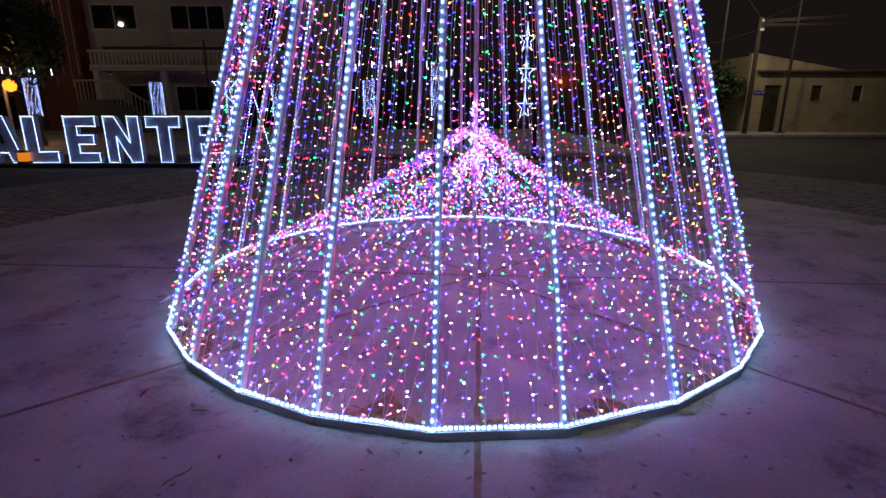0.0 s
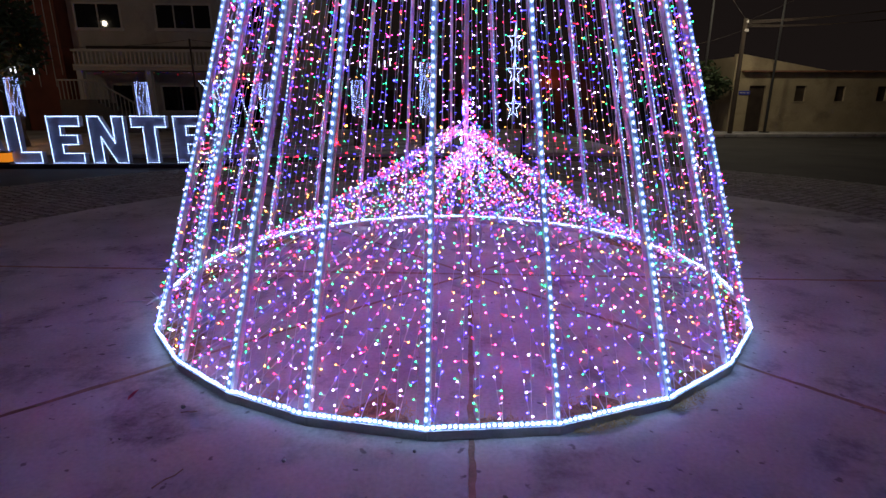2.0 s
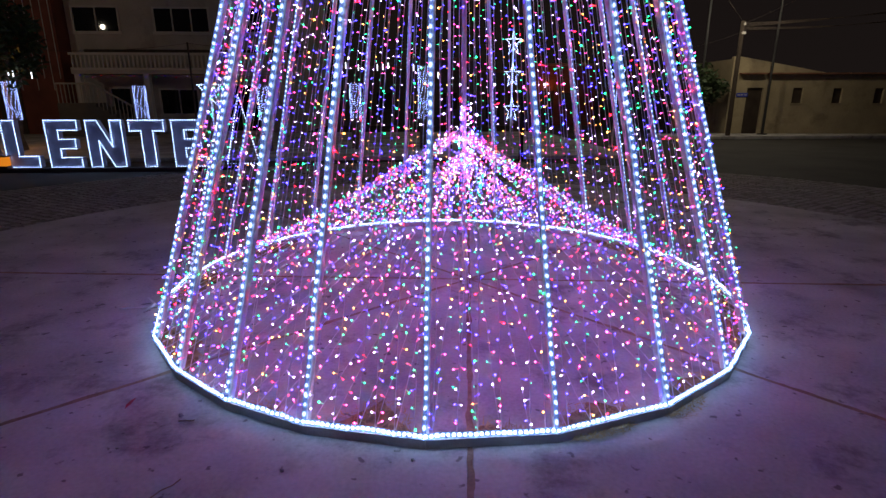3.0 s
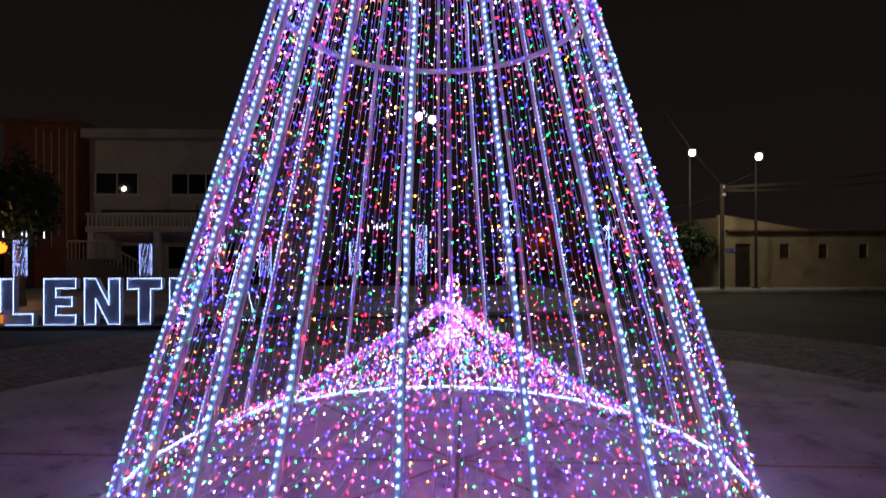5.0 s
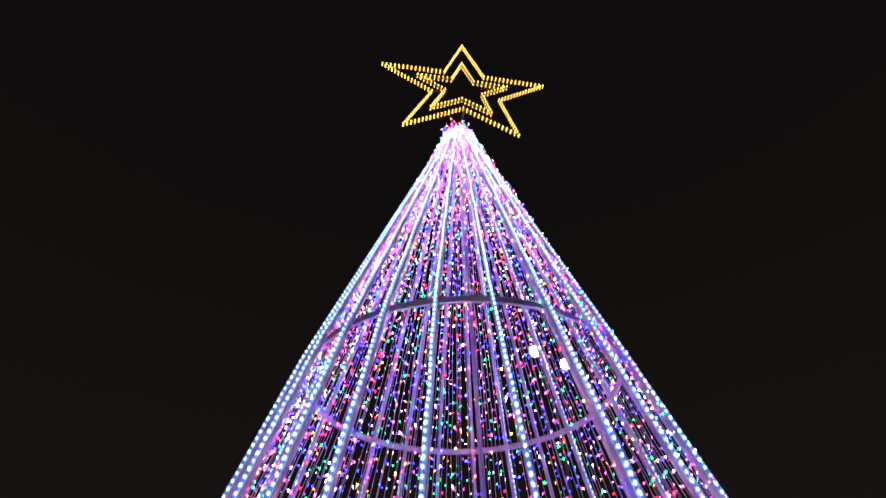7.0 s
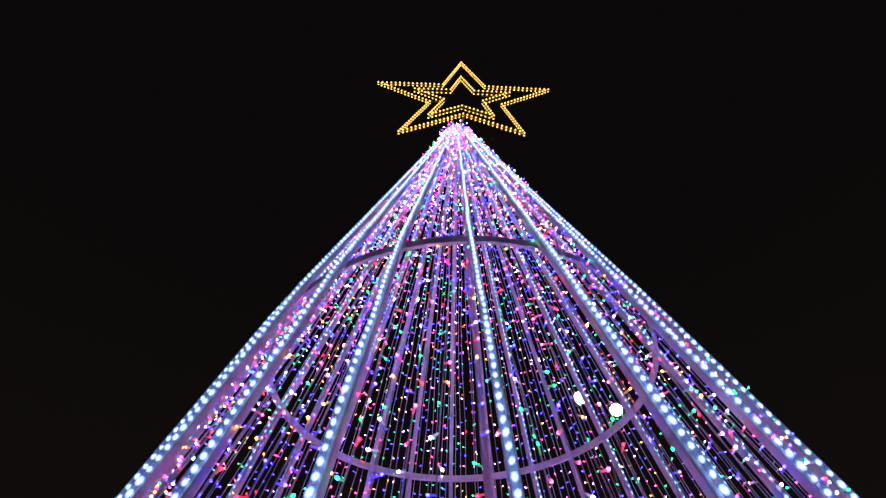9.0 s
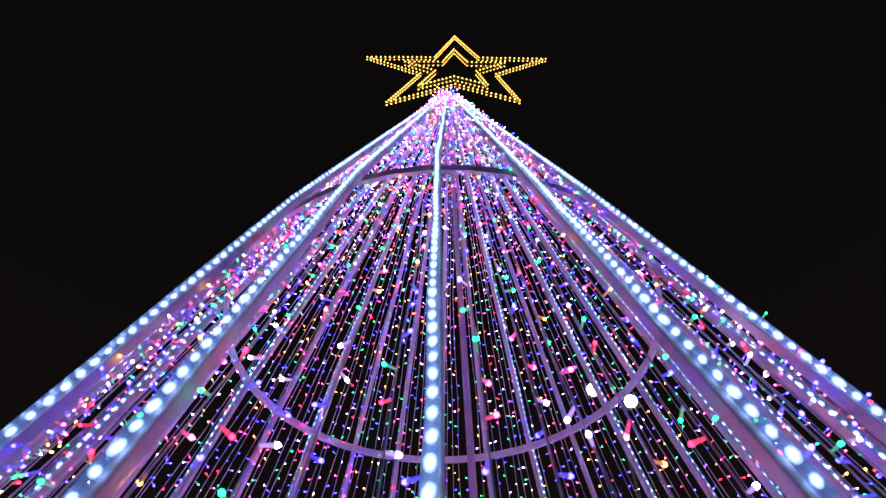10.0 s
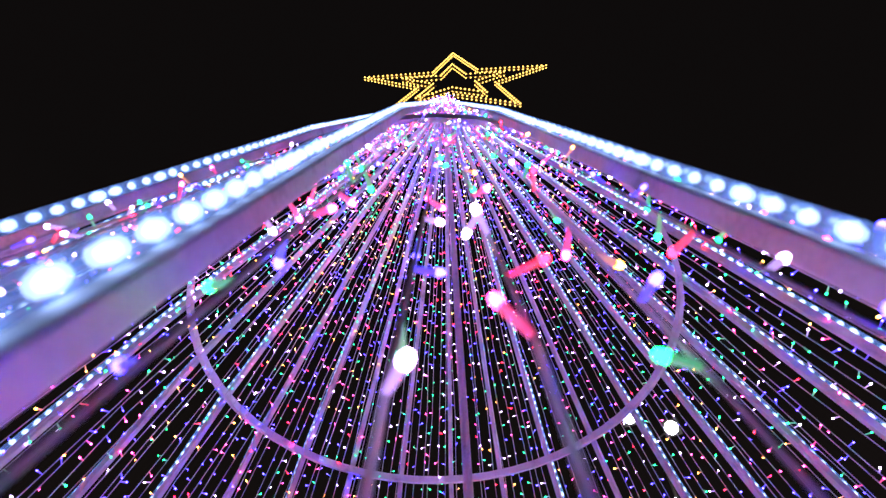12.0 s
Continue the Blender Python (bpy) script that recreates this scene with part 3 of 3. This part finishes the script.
cable = thing("light_cable", (0, 12.7, 0.05), "slack dark cable on thin posts carrying light tubes", "cable")
for x in (-13.4, -6.9, 0.9):
    s = Soup()
    s.bar((x, 0, 0), (x, 0, 3.15), 0.03, 6)
    part("post", s, DARKWOOD, cable)
for x0, x1 in ((-13.4, -6.9), (-6.9, 0.9)):
    s = Soup()
    s.tube([(x0 + (x1 - x0) * u, 0, 3.12 - 0.9 * u * (1 - u)) for u in (j / 12 for j in range(13))], 0.006, 4)
    part("wire", s, DARKWOOD, cable)


def cable_height(x):
    x0, x1 = (-13.4, -6.9) if x < -6.9 else (-6.9, 0.9)
    u = (x - x0) / (x1 - x0)
    return 3.17 - 0.9 * u * (1 - u)


tube_spots = [(-12.95, 2.3), (-12.7, 2.28), (-12.15, 2.34), (-12.02, 2.3), (-11.5, 2.25), (-2.42, 2.42), (-2.3, 2.55), (-1.92, 2.5), (-1.62, 2.45), (-1.35, 2.5), (-1.18, 2.52),
              (-1.02, 2.55), (-0.25, 2.5), (0.35, 2.25), (0.5, 2.28)]
for i, (x, z) in enumerate(tube_spots):
    s = Soup()
    s.bar((0, 0, -0.02), (0, 0, 0.16), 0.013, 8)
    t = thing("light_tube", (x, 12.7, z - 0.06), "thin white falling-light tube hanging from a cable", "light tube", "hanging light tubes")
    part("tube", s, TUBEBULB, t)
    s = Soup()
    s.bar((0, 0, 0.16), (0, 0, cable_height(x) - z + 0.06), 0.004, 4)
    part("cord", s, DARKWOOD, t)


# ---- posts with light stars ----
def star_post(x, y, height, stars, size):
    t = thing("star_post", (x, y, 0.05 if y > 10.6 and x < 6 else -0.06), "slim post carrying star outlines of small blue-white lights", "light post", "posts with light stars")
    s, line = Soup(), Soup()
    s.bar((0, 0.03, 0), (0, 0.03, height), 0.03, 8)
    s.bar((0, 0.03, 0), (0, 0.03, 0.03), 0.12, 12)
    post = part("post", s, STEEL, t)
    for v in along([(0, -0.02, height * .28), (0, -0.02, height)], 0.06, False):
        line.bead(v, 0.013, 0)
    tagged(part("led_chain", line, BLUEBULB, post), kind="stuff")
    for z in stars:
        pts = star_outline(size)
        f, b = Soup(), Soup()
        f.tube([(px, -0.03, z + pz * 1.5) for px, pz in pts + pts[:1]], 0.006, 5)
        for v in along([(px, -0.045, z + pz * 1.5) for px, pz in pts], 0.05):
            b.bead(v, 0.011, 0)
        st = part("star", f, STEEL, t)
        tagged(part("led_chain", b, SIGNBULB, st), kind="stuff")


star_post(2.85, 13.0, 3.75, (3.2, 2.25, 1.2), 0.25)
star_post(-5.3, 9.6, 2.1, (1.85,), 0.30)
star_post(6.8, 14.5, 2.9, (2.5,), 0.24)
t = thing("light_cone_frame", (-4.75, 9.9, -0.06), "small triangular frame outlined with cool white lights", "light frame")
s, b = Soup(), Soup()
tri = [(-0.42, 0, 0.02), (0.42, 0, 0.02), (0.02, 0, 1.75)]
s.tube(tri + tri[:1], 0.012, 6)
for v in along(tri, 0.075):
    b.bead(v + Vector((0, -.015, 0)), 0.012, 0)
fr = part("frame", s, STEEL, t)
tagged(part("led_chain", b, SIGNBULB, fr), kind="stuff")


# ---- house with balconies ----
HY = 22.0
house = thing("house", (0, HY, 0.05), "two-storey cream plastered house with balcony and outside stairs", "house")


def wall_with_holes(s, x0, x1, z0, z1, depth, holes):
    """A wall in the plane y = 0 to depth, with rectangular openings right through it."""
    xs = sorted({x0, x1, *[h[0] for h in holes], *[h[1] for h in holes]})
    zs = sorted({z0, z1, *[h[2] for h in holes], *[h[3] for h in holes]})
    nx, nz = len(xs), len(zs)
    full = {(i, j): not any(h[0] < (xs[i] + xs[i + 1]) / 2 < h[1] and h[2] < (zs[j] + zs[j + 1]) / 2 < h[3] for h in holes)
            for i in range(nx - 1) for j in range(nz - 1)}
    back = nx * nz
    at = lambda i, j: j * nx + i
    fs = []
    for (i, j), there in full.items():
        if not there:
            continue
        a, b, c, d = at(i, j), at(i + 1, j), at(i + 1, j + 1), at(i, j + 1)
        fs += [(a, b, c, d), (back + d, back + c, back + b, back + a)]
        for p, q, near in ((a, b, (i, j - 1)), (b, c, (i + 1, j)), (c, d, (i, j + 1)), (d, a, (i - 1, j))):
            if not full.get(near, False):
                fs.append((q, p, back + p, back + q))
    s.add([(x, 0, z) for z in zs for x in xs] + [(x, depth, z) for z in zs for x in xs], fs)


def window(parent, x0, x1, z0, z1, frame_mat, bars=1):
    s = Soup()
    w = 0.07
    s.box((x0, -0.05, z0), (x0 + w, 0.08, z1))
    s.box((x1 - w, -0.05, z0), (x1, 0.08, z1))
    s.box((x0 + w, -0.05, z1 - w), (x1 - w, 0.08, z1))
    s.box((x0 - .05, -0.09, z0 - .06), (x1 + .05, 0.08, z0 + w))
    for i in range(bars):
        c = x0 + (x1 - x0) * (i + 1) / (bars + 1)
        s.box((c - .025, -0.02, z0 + w), (c + .025, 0.05, z1 - w))
    win = part("window", s, frame_mat, parent, "pale framed window with dark panes")
    for i in range(bars + 1):
        a, b = x0 + (x1 - x0) * i / (bars + 1), x0 + (x1 - x0) * (i + 1) / (bars + 1)
        p = Soup()
        p.box((a + .03, 0.02, z0 + w), (b - .03, 0.03, z1 - w))
        part("pane", p, DARKGLASS, win)


holes = [(-15.35, -13.3, 4.38, 5.5), (-11.84, -9.35, 4.38, 5.48), (-8.3, -6.9, 4.38, 5.48), (-14.2, -13.2, 0, 2.05), (-12.0, -10.2, 0.8, 2.0), (-9.3, -7.3, 0, 2.2)]
s = Soup()
wall_with_holes(s, -15.6, -5.4, 0, 7.0, 0.25, holes)
part("wall", s, PLASTER, house)
for lo, hi in (((-15.6, 0.25, 0), (-15.4, 8, 7.0)), ((-5.65, 0.25, 0), (-5.4, 8, 7.0)), ((-15.4, 7.75, 0), (-5.65, 8, 7.0))):
    s = Soup()
    s.box(lo, hi)
    part("wall", s, PLASTER, house)
s = Soup()
s.box((-15.6, -0.7, 7.0), (-5.2, 8.2, 7.16))
s.box((-15.6, -0.7, 7.16), (-5.2, -0.55, 7.42))
part("roof", s, PLASTER, house, "flat concrete roof with a low parapet")
for h, bars in zip(holes, (1, 2, 1, 0, 1, 1)):
    window(house, *h, WHITEWALL, bars)
s = Soup()
s.box((-15.0, -1.35, 2.58), (-5.5, 0, 2.74))
bal = part("balcony", s, PLASTER, house, "long balcony slab with a white balustrade")
s = Soup()
s.box((-15.0, -1.35, 3.36), (-5.5, -1.23, 3.46))
s.box((-15.0, -1.34, 2.745), (-5.5, -1.24, 2.84))
part("rail", s, WHITEWALL, bal)
s = Soup()
s.bar((0, 0, 0), (0, 0, 0.18), 0.035, 6, 0, 0.055)
s.bar((0, 0, 0.18), (0, 0, 0.52), 0.055, 6, 0, 0.03)
baluster = s.mesh("baluster", [WHITEWALL])
for i in range(52):
    o = part("baluster", baluster, None, bal)
    o.location = (-14.9 + i * 0.182, -1.29, 2.84)
for x in (-14.8, -11.9, -9.0, -6.0):
    s = Soup()
    s.box((x - .12, -1.3, 0), (x + .12, -1.06, 2.58))
    part("column", s, WHITEWALL, house)
s = Soup()
s.box((-15.0, -0.12, 3.55), (-5.5, -0.005, 3.68))
part("moulding", s, DARKWOOD, house, "dark band above the balcony")
s = Soup()
g = random.Random(8)
for i in range(34):
    s.bead((-14.6 + i * .15 + g.uniform(-.05, .05), -1.4, 2.48 + g.uniform(-.07, .05)), 0.018 if i % 3 == 0 else 0.010, 0)
tagged(part("led_chain", s, many_coloured("balcony_bulb", 0.8, False), house, "faint coloured lights under the balcony"), kind="stuff")

stairs = thing("outside_stairs", (-13.85, 19.4, 0.05), "concrete outside staircase with a pale balustrade", "stairs")
for i in range(8):
    s = Soup()
    x, z = 0.35 + i * 0.25, 1.22 - i * 0.152
    s.box((x, 0, 0), (x + .248, 0.95, z))
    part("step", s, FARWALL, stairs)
s = Soup()
s.box((-1.2, 0, 0), (0.348, 0.95, 1.37))
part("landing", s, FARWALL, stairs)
s = Soup()
s.bar((0.3, 0.05, 2.15), (2.3, 0.05, 0.93), 0.04, 6)
s.bar((-1.2, 0.05, 2.15), (0.3, 0.05, 2.15), 0.04, 6)
part("handrail", s, PLASTER, stairs)
for i in range(22):
    s = Soup()
    x = -1.15 + i * 0.16
    lo = 1.37 if x < 0.34 else max(0, 1.22 - math.floor((x - 0.35) / 0.25) * 0.152)
    s.bar((x, 0.05, lo), (x, 0.05, 2.13 if x < 0.3 else 2.13 - (x - .3) * 0.61), 0.022, 6)
    part("baluster", s, PLASTER, stairs)

red = thing("red_building", (0, 21.2, 0.05), "tall dark red building front with thin pale vertical strips", "building")
s = Soup()
s.box((-18.9, 0, 0), (-15.66, 6, 7.6))
s.box((-19.0, -0.15, 7.6), (-15.64, 6.1, 7.8))
part("wall", s, REDWALL, red)
for i in range(6):
    s = Soup()
    x = -17.5 + i * 0.34
    s.box((x, -0.03, 1.9 + .5 * (i % 2)), (x + .025, -0.004, 7.4 - .1 * (i % 3)))
    part("strip", s, WHITEWALL, red)
s = Soup()
s.box((-18.6, -0.05, 0), (-17.6, -0.004, 2.2))
part("door", s, DARKWOOD, red)

# ---- beige wall across the road ----
shed = thing("roadside_building", (13.6, 19.2, 0.05), "low beige rendered building with small dark windows", "building")
shed.rotation_euler = (0, 0, radians(-4))
holes = [(2.75, 3.2, 1.35, 2.0), (4.5, 4.9, 1.35, 1.98), (6.3, 6.7, 1.35, 1.98), (0.75, 1.45, 0, 2.0)]
s = Soup()
wall_with_holes(s, 0, 12, 0, 2.55, 0.2, holes)
part("wall", s, BEIGE, shed)
for lo, hi in (((0, 0.2, 0), (0.2, 6, 3.2)), ((11.8, 0.2, 0), (12, 6, 2.55))):
    s = Soup()
    s.box(lo, hi)
    part("wall", s, BEIGE, shed)
s = Soup()
s.add([(0, 0, 2.552), (4.5, 0, 2.552), (0.25, 0, 3.3), (0, 0, 3.3), (0, .2, 2.552), (4.5, .2, 2.552), (0.25, .2, 3.3), (0, .2, 3.3)],
      [(0, 1, 2, 3), (7, 6, 5, 4), (1, 5, 6, 2), (2, 6, 7, 3), (3, 7, 4, 0)])
part("gable", s, BEIGE, shed)
for h in holes[:3]:
    s = Soup()
    s.box((h[0], 0.1, h[2]), (h[1], 0.14, h[3]))
    win = part("window", s, DARKWOOD, shed)
    s = Soup()
    s.box((h[0] - .04, -0.03, h[2] - .05), (h[1] + .04, 0.09, h[2]))
    part("sill", s, BEIGE, win)
s = Soup()
s.box((0.75, 0.1, 0.0), (1.45, 0.15, 2.0))
part("door", s, DARKWOOD, shed)
s = Soup()
s.box((0.3, -0.03, 1.62), (0.78, -0.004, 1.78))
plate = part("street_plate", s, BLUEPLATE, shed, "small blue enamel plate")
for i, w in enumerate((0.12, 0.09, 0.11)):
    s = Soup()
    s.box((0.34 + i * .145, -0.036, 1.68), (0.34 + i * .145 + w, -0.031, 1.72))
    part("bar", s, WHITEWALL, plate)
s = Soup()
for i in range(10):
    a = (0.3 + i * 1.16, -0.25, 2.56)
    s.box(a, (a[0] + 1.1, 6.2, 2.62), 0, Matrix.Translation((0, 0, 0)))
part("roof", s, TILE, shed, "low tiled roof edge")

hedge = thing("street_tree", (11.9, 19.6, -0.06), "dark bushy tree beside the beige building", "tree")
s = Soup()
s.bar((0, 0, 0), (0.1, 0, 1.4), 0.14, 8, 0, 0.09)
for i in range(5):
    s.bar((0.1, 0, 1.3), (0.1 + .8 * math.cos(i * 1.3), .8 * math.sin(i * 1.3), 2.3), 0.06, 6, 0, 0.02)
part("trunk", s, BARK, hedge)
crown = part("crown", leafy_crown(31, 1.5, 0.95, 1800, .14), LEAF, hedge)
crown.location = (0, 0, 2.1)

# ---- street lamps, mast and wires ----
DARKPOLE = material("dark_painted_metal", (0.02, 0.02, 0.022), 0.6, 0, 6, 0.2, 40, 0)


def lamp_post(name, x, y, heads, label, watts, lens=0.13):
    h = max(z for _, _, z in heads)
    base = 0.09 if (10.2 < x < 34 and 17.6 < y < 19.4) else 0.05 if (x < 6 and 10.6 < y < 21.9) else -0.06
    t = thing(name, (x, y, base), label, "street lamp", "street lamps")
    s = Soup()
    s.bar((0, 0, 0), (0, 0, h - base - 0.02), 0.06, 10, 0, 0.035)
    s.bar((0, 0, 0), (0, 0, 0.04), 0.2, 10)
    pole = part("pole", s, DARKPOLE, t)
    for hx, hy, hz in heads:
        s = Soup()
        s.bar((0, 0, hz - base - 0.15), (hx - x, hy - y + .12, hz - base + 0.05), 0.018, 6)
        part("arm", s, DARKPOLE, pole)
        away = Vector((0.2 - hx, -3.9 - hy, 1.6 - hz)).normalized()
        m = Matrix.Translation((hx - x, hy - y, hz - base)) @ away.to_track_quat("-Y", "Z").to_matrix().to_4x4()
        s, g = Soup(), Soup()
        k = lens
        s.box((-k * 1.25, 0, -k * 1.25), (k * 1.25, 0.10, k * 1.25), 0, m)
        g.bar(m @ Vector((0, -0.003, 0)), m @ Vector((0, -0.03, 0)), k, 14, 0, k * .8)
        head = part("lamp_head", s, DARKPOLE, t)
        part("lens", g, FLOOD, head, "glaring white lamp lens")
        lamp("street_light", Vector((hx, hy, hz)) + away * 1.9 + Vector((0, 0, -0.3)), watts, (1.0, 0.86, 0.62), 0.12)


lamp_post("flood_mast", 2.55, 9.7, ((2.13, 9.24, 9.49), (2.98, 9.54, 9.24)), "tall mast with two white flood lamps behind the tree", 60, 0.15)
lamp_post("street_lamp", 11.9, 18.5, ((11.76, 18.02, 5.95),), "slim dark post with a white street lamp", 190)
lamp_post("street_lamp", 14.9, 18.5, ((14.71, 18.01, 5.81),), "slim dark post with a white street lamp", 120)
lamp_post("street_lamp", 0.8, 44.7, ((0.29, 44.3, 13.94), (1.5, 44.4, 13.7)), "distant twin-headed white street lamp", 200, 0.32)

# unseen lamp, added beyond the left edge of view to brighten the house front
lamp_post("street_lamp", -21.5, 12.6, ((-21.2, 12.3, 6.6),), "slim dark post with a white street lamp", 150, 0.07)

post = thing("utility_pole", (13.0, 17.9, 0.09), "weathered wooden utility pole carrying slack wires", "utility pole")
s = Soup()
s.bar((0, 0, 0), (0, 0, 4.5), 0.10, 8, 0, 0.075)
part("shaft", s, DARKWOOD, post)
for i, (z, x) in enumerate(((4.38, 0.0), (4.05, -.04), (4.05, .04))):
    s = Soup()
    s.bar((x, -0.08, z), (x, -0.16, z), 0.018, 6)
    s.bar((x, -0.16, z - .05), (x, -0.16, z + .05), 0.035, 8, 0, 0.02)
    part("insulator", s, WHITEWALL, post)
for a, b, sag in (((0, -.1, 4.4), (-4.5, -2.0, 8.6), .25), ((0, -.1, 4.4), (7.5, 2.5, 8.2), .3), ((0, -.1, 4.1), (-3.4, 1.5, 3.4), .2)):
    s = Soup()
    s.tube([Vector(a).lerp(Vector(b), u) - Vector((0, 0, sag * 4 * u * (1 - u))) for u in (j / 10 for j in range(11))], 0.0045, 4)
    part("service_cable", s, DARKWOOD, post)
for i in range(9):
    s = Soup()
    x1 = 10.5
    s.tube([(x1 * u, -1.2 * u - .08, 4.42 - .03 * i + (.9 - .02 * i + .16 * (i % 5)) * u - (0.3 + .05 * i) * 2 * u * (1 - u)) for u in (j / 10 for j in range(11))], 0.006, 4)
    part("wire", s, DARKWOOD, post)

t = thing("sodium_street_lamp", (-13.5, 13.4, 0.05), "short post with a glaring orange lamp", "street lamp")
s = Soup()
s.bar((0, 0, 0), (0, 0, 1.75), 0.05, 8)
part("post", s, MIRRORGREY, t)
s = Soup()
s.bead((0.40, -.3, 1.83), 0.19, 0, (0, 0, 1), 1.0, 10)
part("globe", s, ORANGE, t, "glowing orange globe")
lamp("orange_light", (-13.2, 12.4, 2.0), 45, (1.0, 0.45, 0.10), 0.0)

# ---- dim street front behind the tree ----
row = thing("distant_houses", (0, 30, -0.06), "dim row of low houses at the far side of the square", "house row")
for i, (x0, x1, h) in enumerate(((-4.5, -0.5, 3.4), (-0.4, 3.6, 3.9), (3.7, 7.0, 3.2), (7.1, 11.2, 3.6))):
    s = Soup()
    hs = [(x0 + .6, x0 + 1.5, 0, 2.1), (x0 + 2.0, x0 + 2.9, 1.0, 2.0)]
    wall_with_holes(s, x0, x1, 0, h, 0.25, hs)
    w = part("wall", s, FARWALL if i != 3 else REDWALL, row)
    s = Soup()
    s.box((x0 - .05, -0.3, h), (x1 + .05, 4, h + .12))
    part("roof", s, TILE, w)
    for q in hs:
        s = Soup()
        s.box((q[0], 0.1, q[2]), (q[1], 0.15, q[3]))
        part("door" if q[2] == 0 else "window", s, DARKWOOD, w)
s = Soup()
s.bead((8.0, -0.35, 2.5), 0.12, 0)
part("wall_lamp", s, ORANGE, row, "small orange wall lamp")
lamp("wall_light", (8.0, 29.2, 2.45), 12, (1.0, 0.35, 0.08), 0.0)

# ---- litter and dry grass ----
g = random.Random(17)
# degrees round the ring from its front, and how far the dirt reaches in (or, below 0, out) from the band
DRIFTS = [(-20, -8, .34), (-3, 7, .15), (10, 23, .24), (26, 42, .16), (54, 80, .20), (-68, -48, .26), (-104, -80, .26), (-34, -26, .12), (104, 128, .22), (-134, -112, .24),
          (11, 20, -.05), (25, 33, -.09)]


def ring_reach(a):
    """Distance from the middle to the straight runs of the ground ring."""
    for p, q in zip(angles, angles[1:] + [angles[0] + 2 * math.pi]):
        for turn in (0, 2 * math.pi):
            if p <= a + turn <= q:
                return R0 * math.cos((q - p) / 2) / math.cos(a + turn - (p + q) / 2)
    return R0 * 0.99


s = Soup()
for a0, a1, reach in DRIFTS:
    n = int(abs(a1 - a0) * (30 if reach > 0 else 24))
    for i in range(n):
        u = g.random()
        a = radians(a0 + (a1 - a0) * u)
        depth = abs(reach) * math.sin(math.pi * u) ** .6 * g.random() ** 1.6
        r = ring_reach(a) - (0.03 + depth if reach > 0 else -0.02 - depth)
        turn, l, w = g.uniform(0, 6.28), g.uniform(.015, .06), g.uniform(.0015, .004)
        d, q = Vector((math.cos(turn), math.sin(turn), g.uniform(0, .6))), Vector((-math.sin(turn), math.cos(turn), 0))
        o = Vector((r * math.sin(a), -r * math.cos(a), 0.006 + g.uniform(0, .010)))
        s.add([o - q * w, o + q * w, o + d * l], [(0, 1, 2)])
solid("dry_grass", s, DRYGRASS, "scattered dry brown grass blown against the ring", "dry grass", kind="stuff")

for a0, a1, reach in DRIFTS[:10]:
    s, k, rows = Soup(), 40, 4
    verts = []
    for i in range(k + 1):
        u = i / k
        a = radians(a0 + (a1 - a0) * u)
        near = ring_reach(a)
        wave = noise.noise(Vector((a * 14, reach * 9, 0))) + .5 * noise.noise(Vector((a * 45, reach * 9, 3)))
        depth = abs(reach) * max(0.06, math.sin(math.pi * u) ** .6 * (0.8 + 0.3 * wave))
        for j in range(rows + 1):
            r = near - (0.016 + depth * j / rows if reach > 0 else -0.016 - depth * j / rows)
            verts.append((r * math.sin(a), -r * math.cos(a), 0.016 * (1 - j / rows) ** 2 + 0.0035))
    s.add(verts, [(i * (rows + 1) + j, i * (rows + 1) + j + 1, (i + 1) * (rows + 1) + j + 1, (i + 1) * (rows + 1) + j) for i in range(k) for j in range(rows)])
    solid("dirt_patch", s, CHAFF, "thin drift of brown dirt and chaff along the ring", "dirt", "dirt patches along the ring")

leaf = Soup()
leaf.add([(0, -.07, .004), (.022, -.02, .014), (.018, .03, .016), (0, .08, .008), (-.018, .03, .012), (-.022, -.02, .010), (0, 0, .003)],
         [(6, 0, 1), (6, 1, 2), (6, 2, 3), (6, 3, 4), (6, 4, 5), (6, 5, 0)])
o = solid("fallen_leaf", leaf, REDLEAF, "curled dark red leaf lying on the concrete", "leaf")
o.matrix_basis = pose(-1.87, -1.86, 0.003, 0, 0, -4) @ Matrix.Diagonal((0.6, 0.75, 0.8, 1))
s = Soup()
s.bar((0, 0, .012), (-.28, -.05, .02), 0.006, 5)
s.bar((0, 0, .012), (-.12, .10, .05), 0.012, 6, 0, 0.004)
s.bar((-.02, 0, .03), (-.06, -.10, .012), 0.016, 6, 0, 0.005)
o = solid("plastic_scrap", s, WIRE, "torn clear plastic wrap beside the ring", "scrap")
o.location = (-2.36, -0.42, 0)
for x, y, turn, length in ((-1.385, -2.55, 52, 0.14), (-1.50, -2.04, 2, 0.08)):
    s = Soup()
    s.tube([(-length / 2, 0, .006), (-length * .1, length * .05, .007), (length * .2, -length * .02, .006), (length / 2, length * .04, .007)], 0.0028, 6)
    o = solid("twig", s, DIRT, "thin brown twig lying on the concrete", "twig", "twigs on the plaza")
    o.matrix_basis = pose(x, y, 0, 0, 0, turn)
g = random.Random(23)
for i in range(26):
    a, r = g.uniform(0, 6.28), g.uniform(2.6, 5.2)
    if math.sin(a) > .2:
        a = -a
    s = Soup()
    k = g.uniform(.006, .016)
    s.bead((0, 0, k * .6), k, 0, (g.random(), g.random(), 1), g.uniform(.5, 1.1))
    o = solid("pebble", s, COBBLE, "small grey pebble lying on the concrete", "pebble", "pebbles on the plaza")
    o.location = (CX + r * math.cos(a), CY + r * math.sin(a), 0)
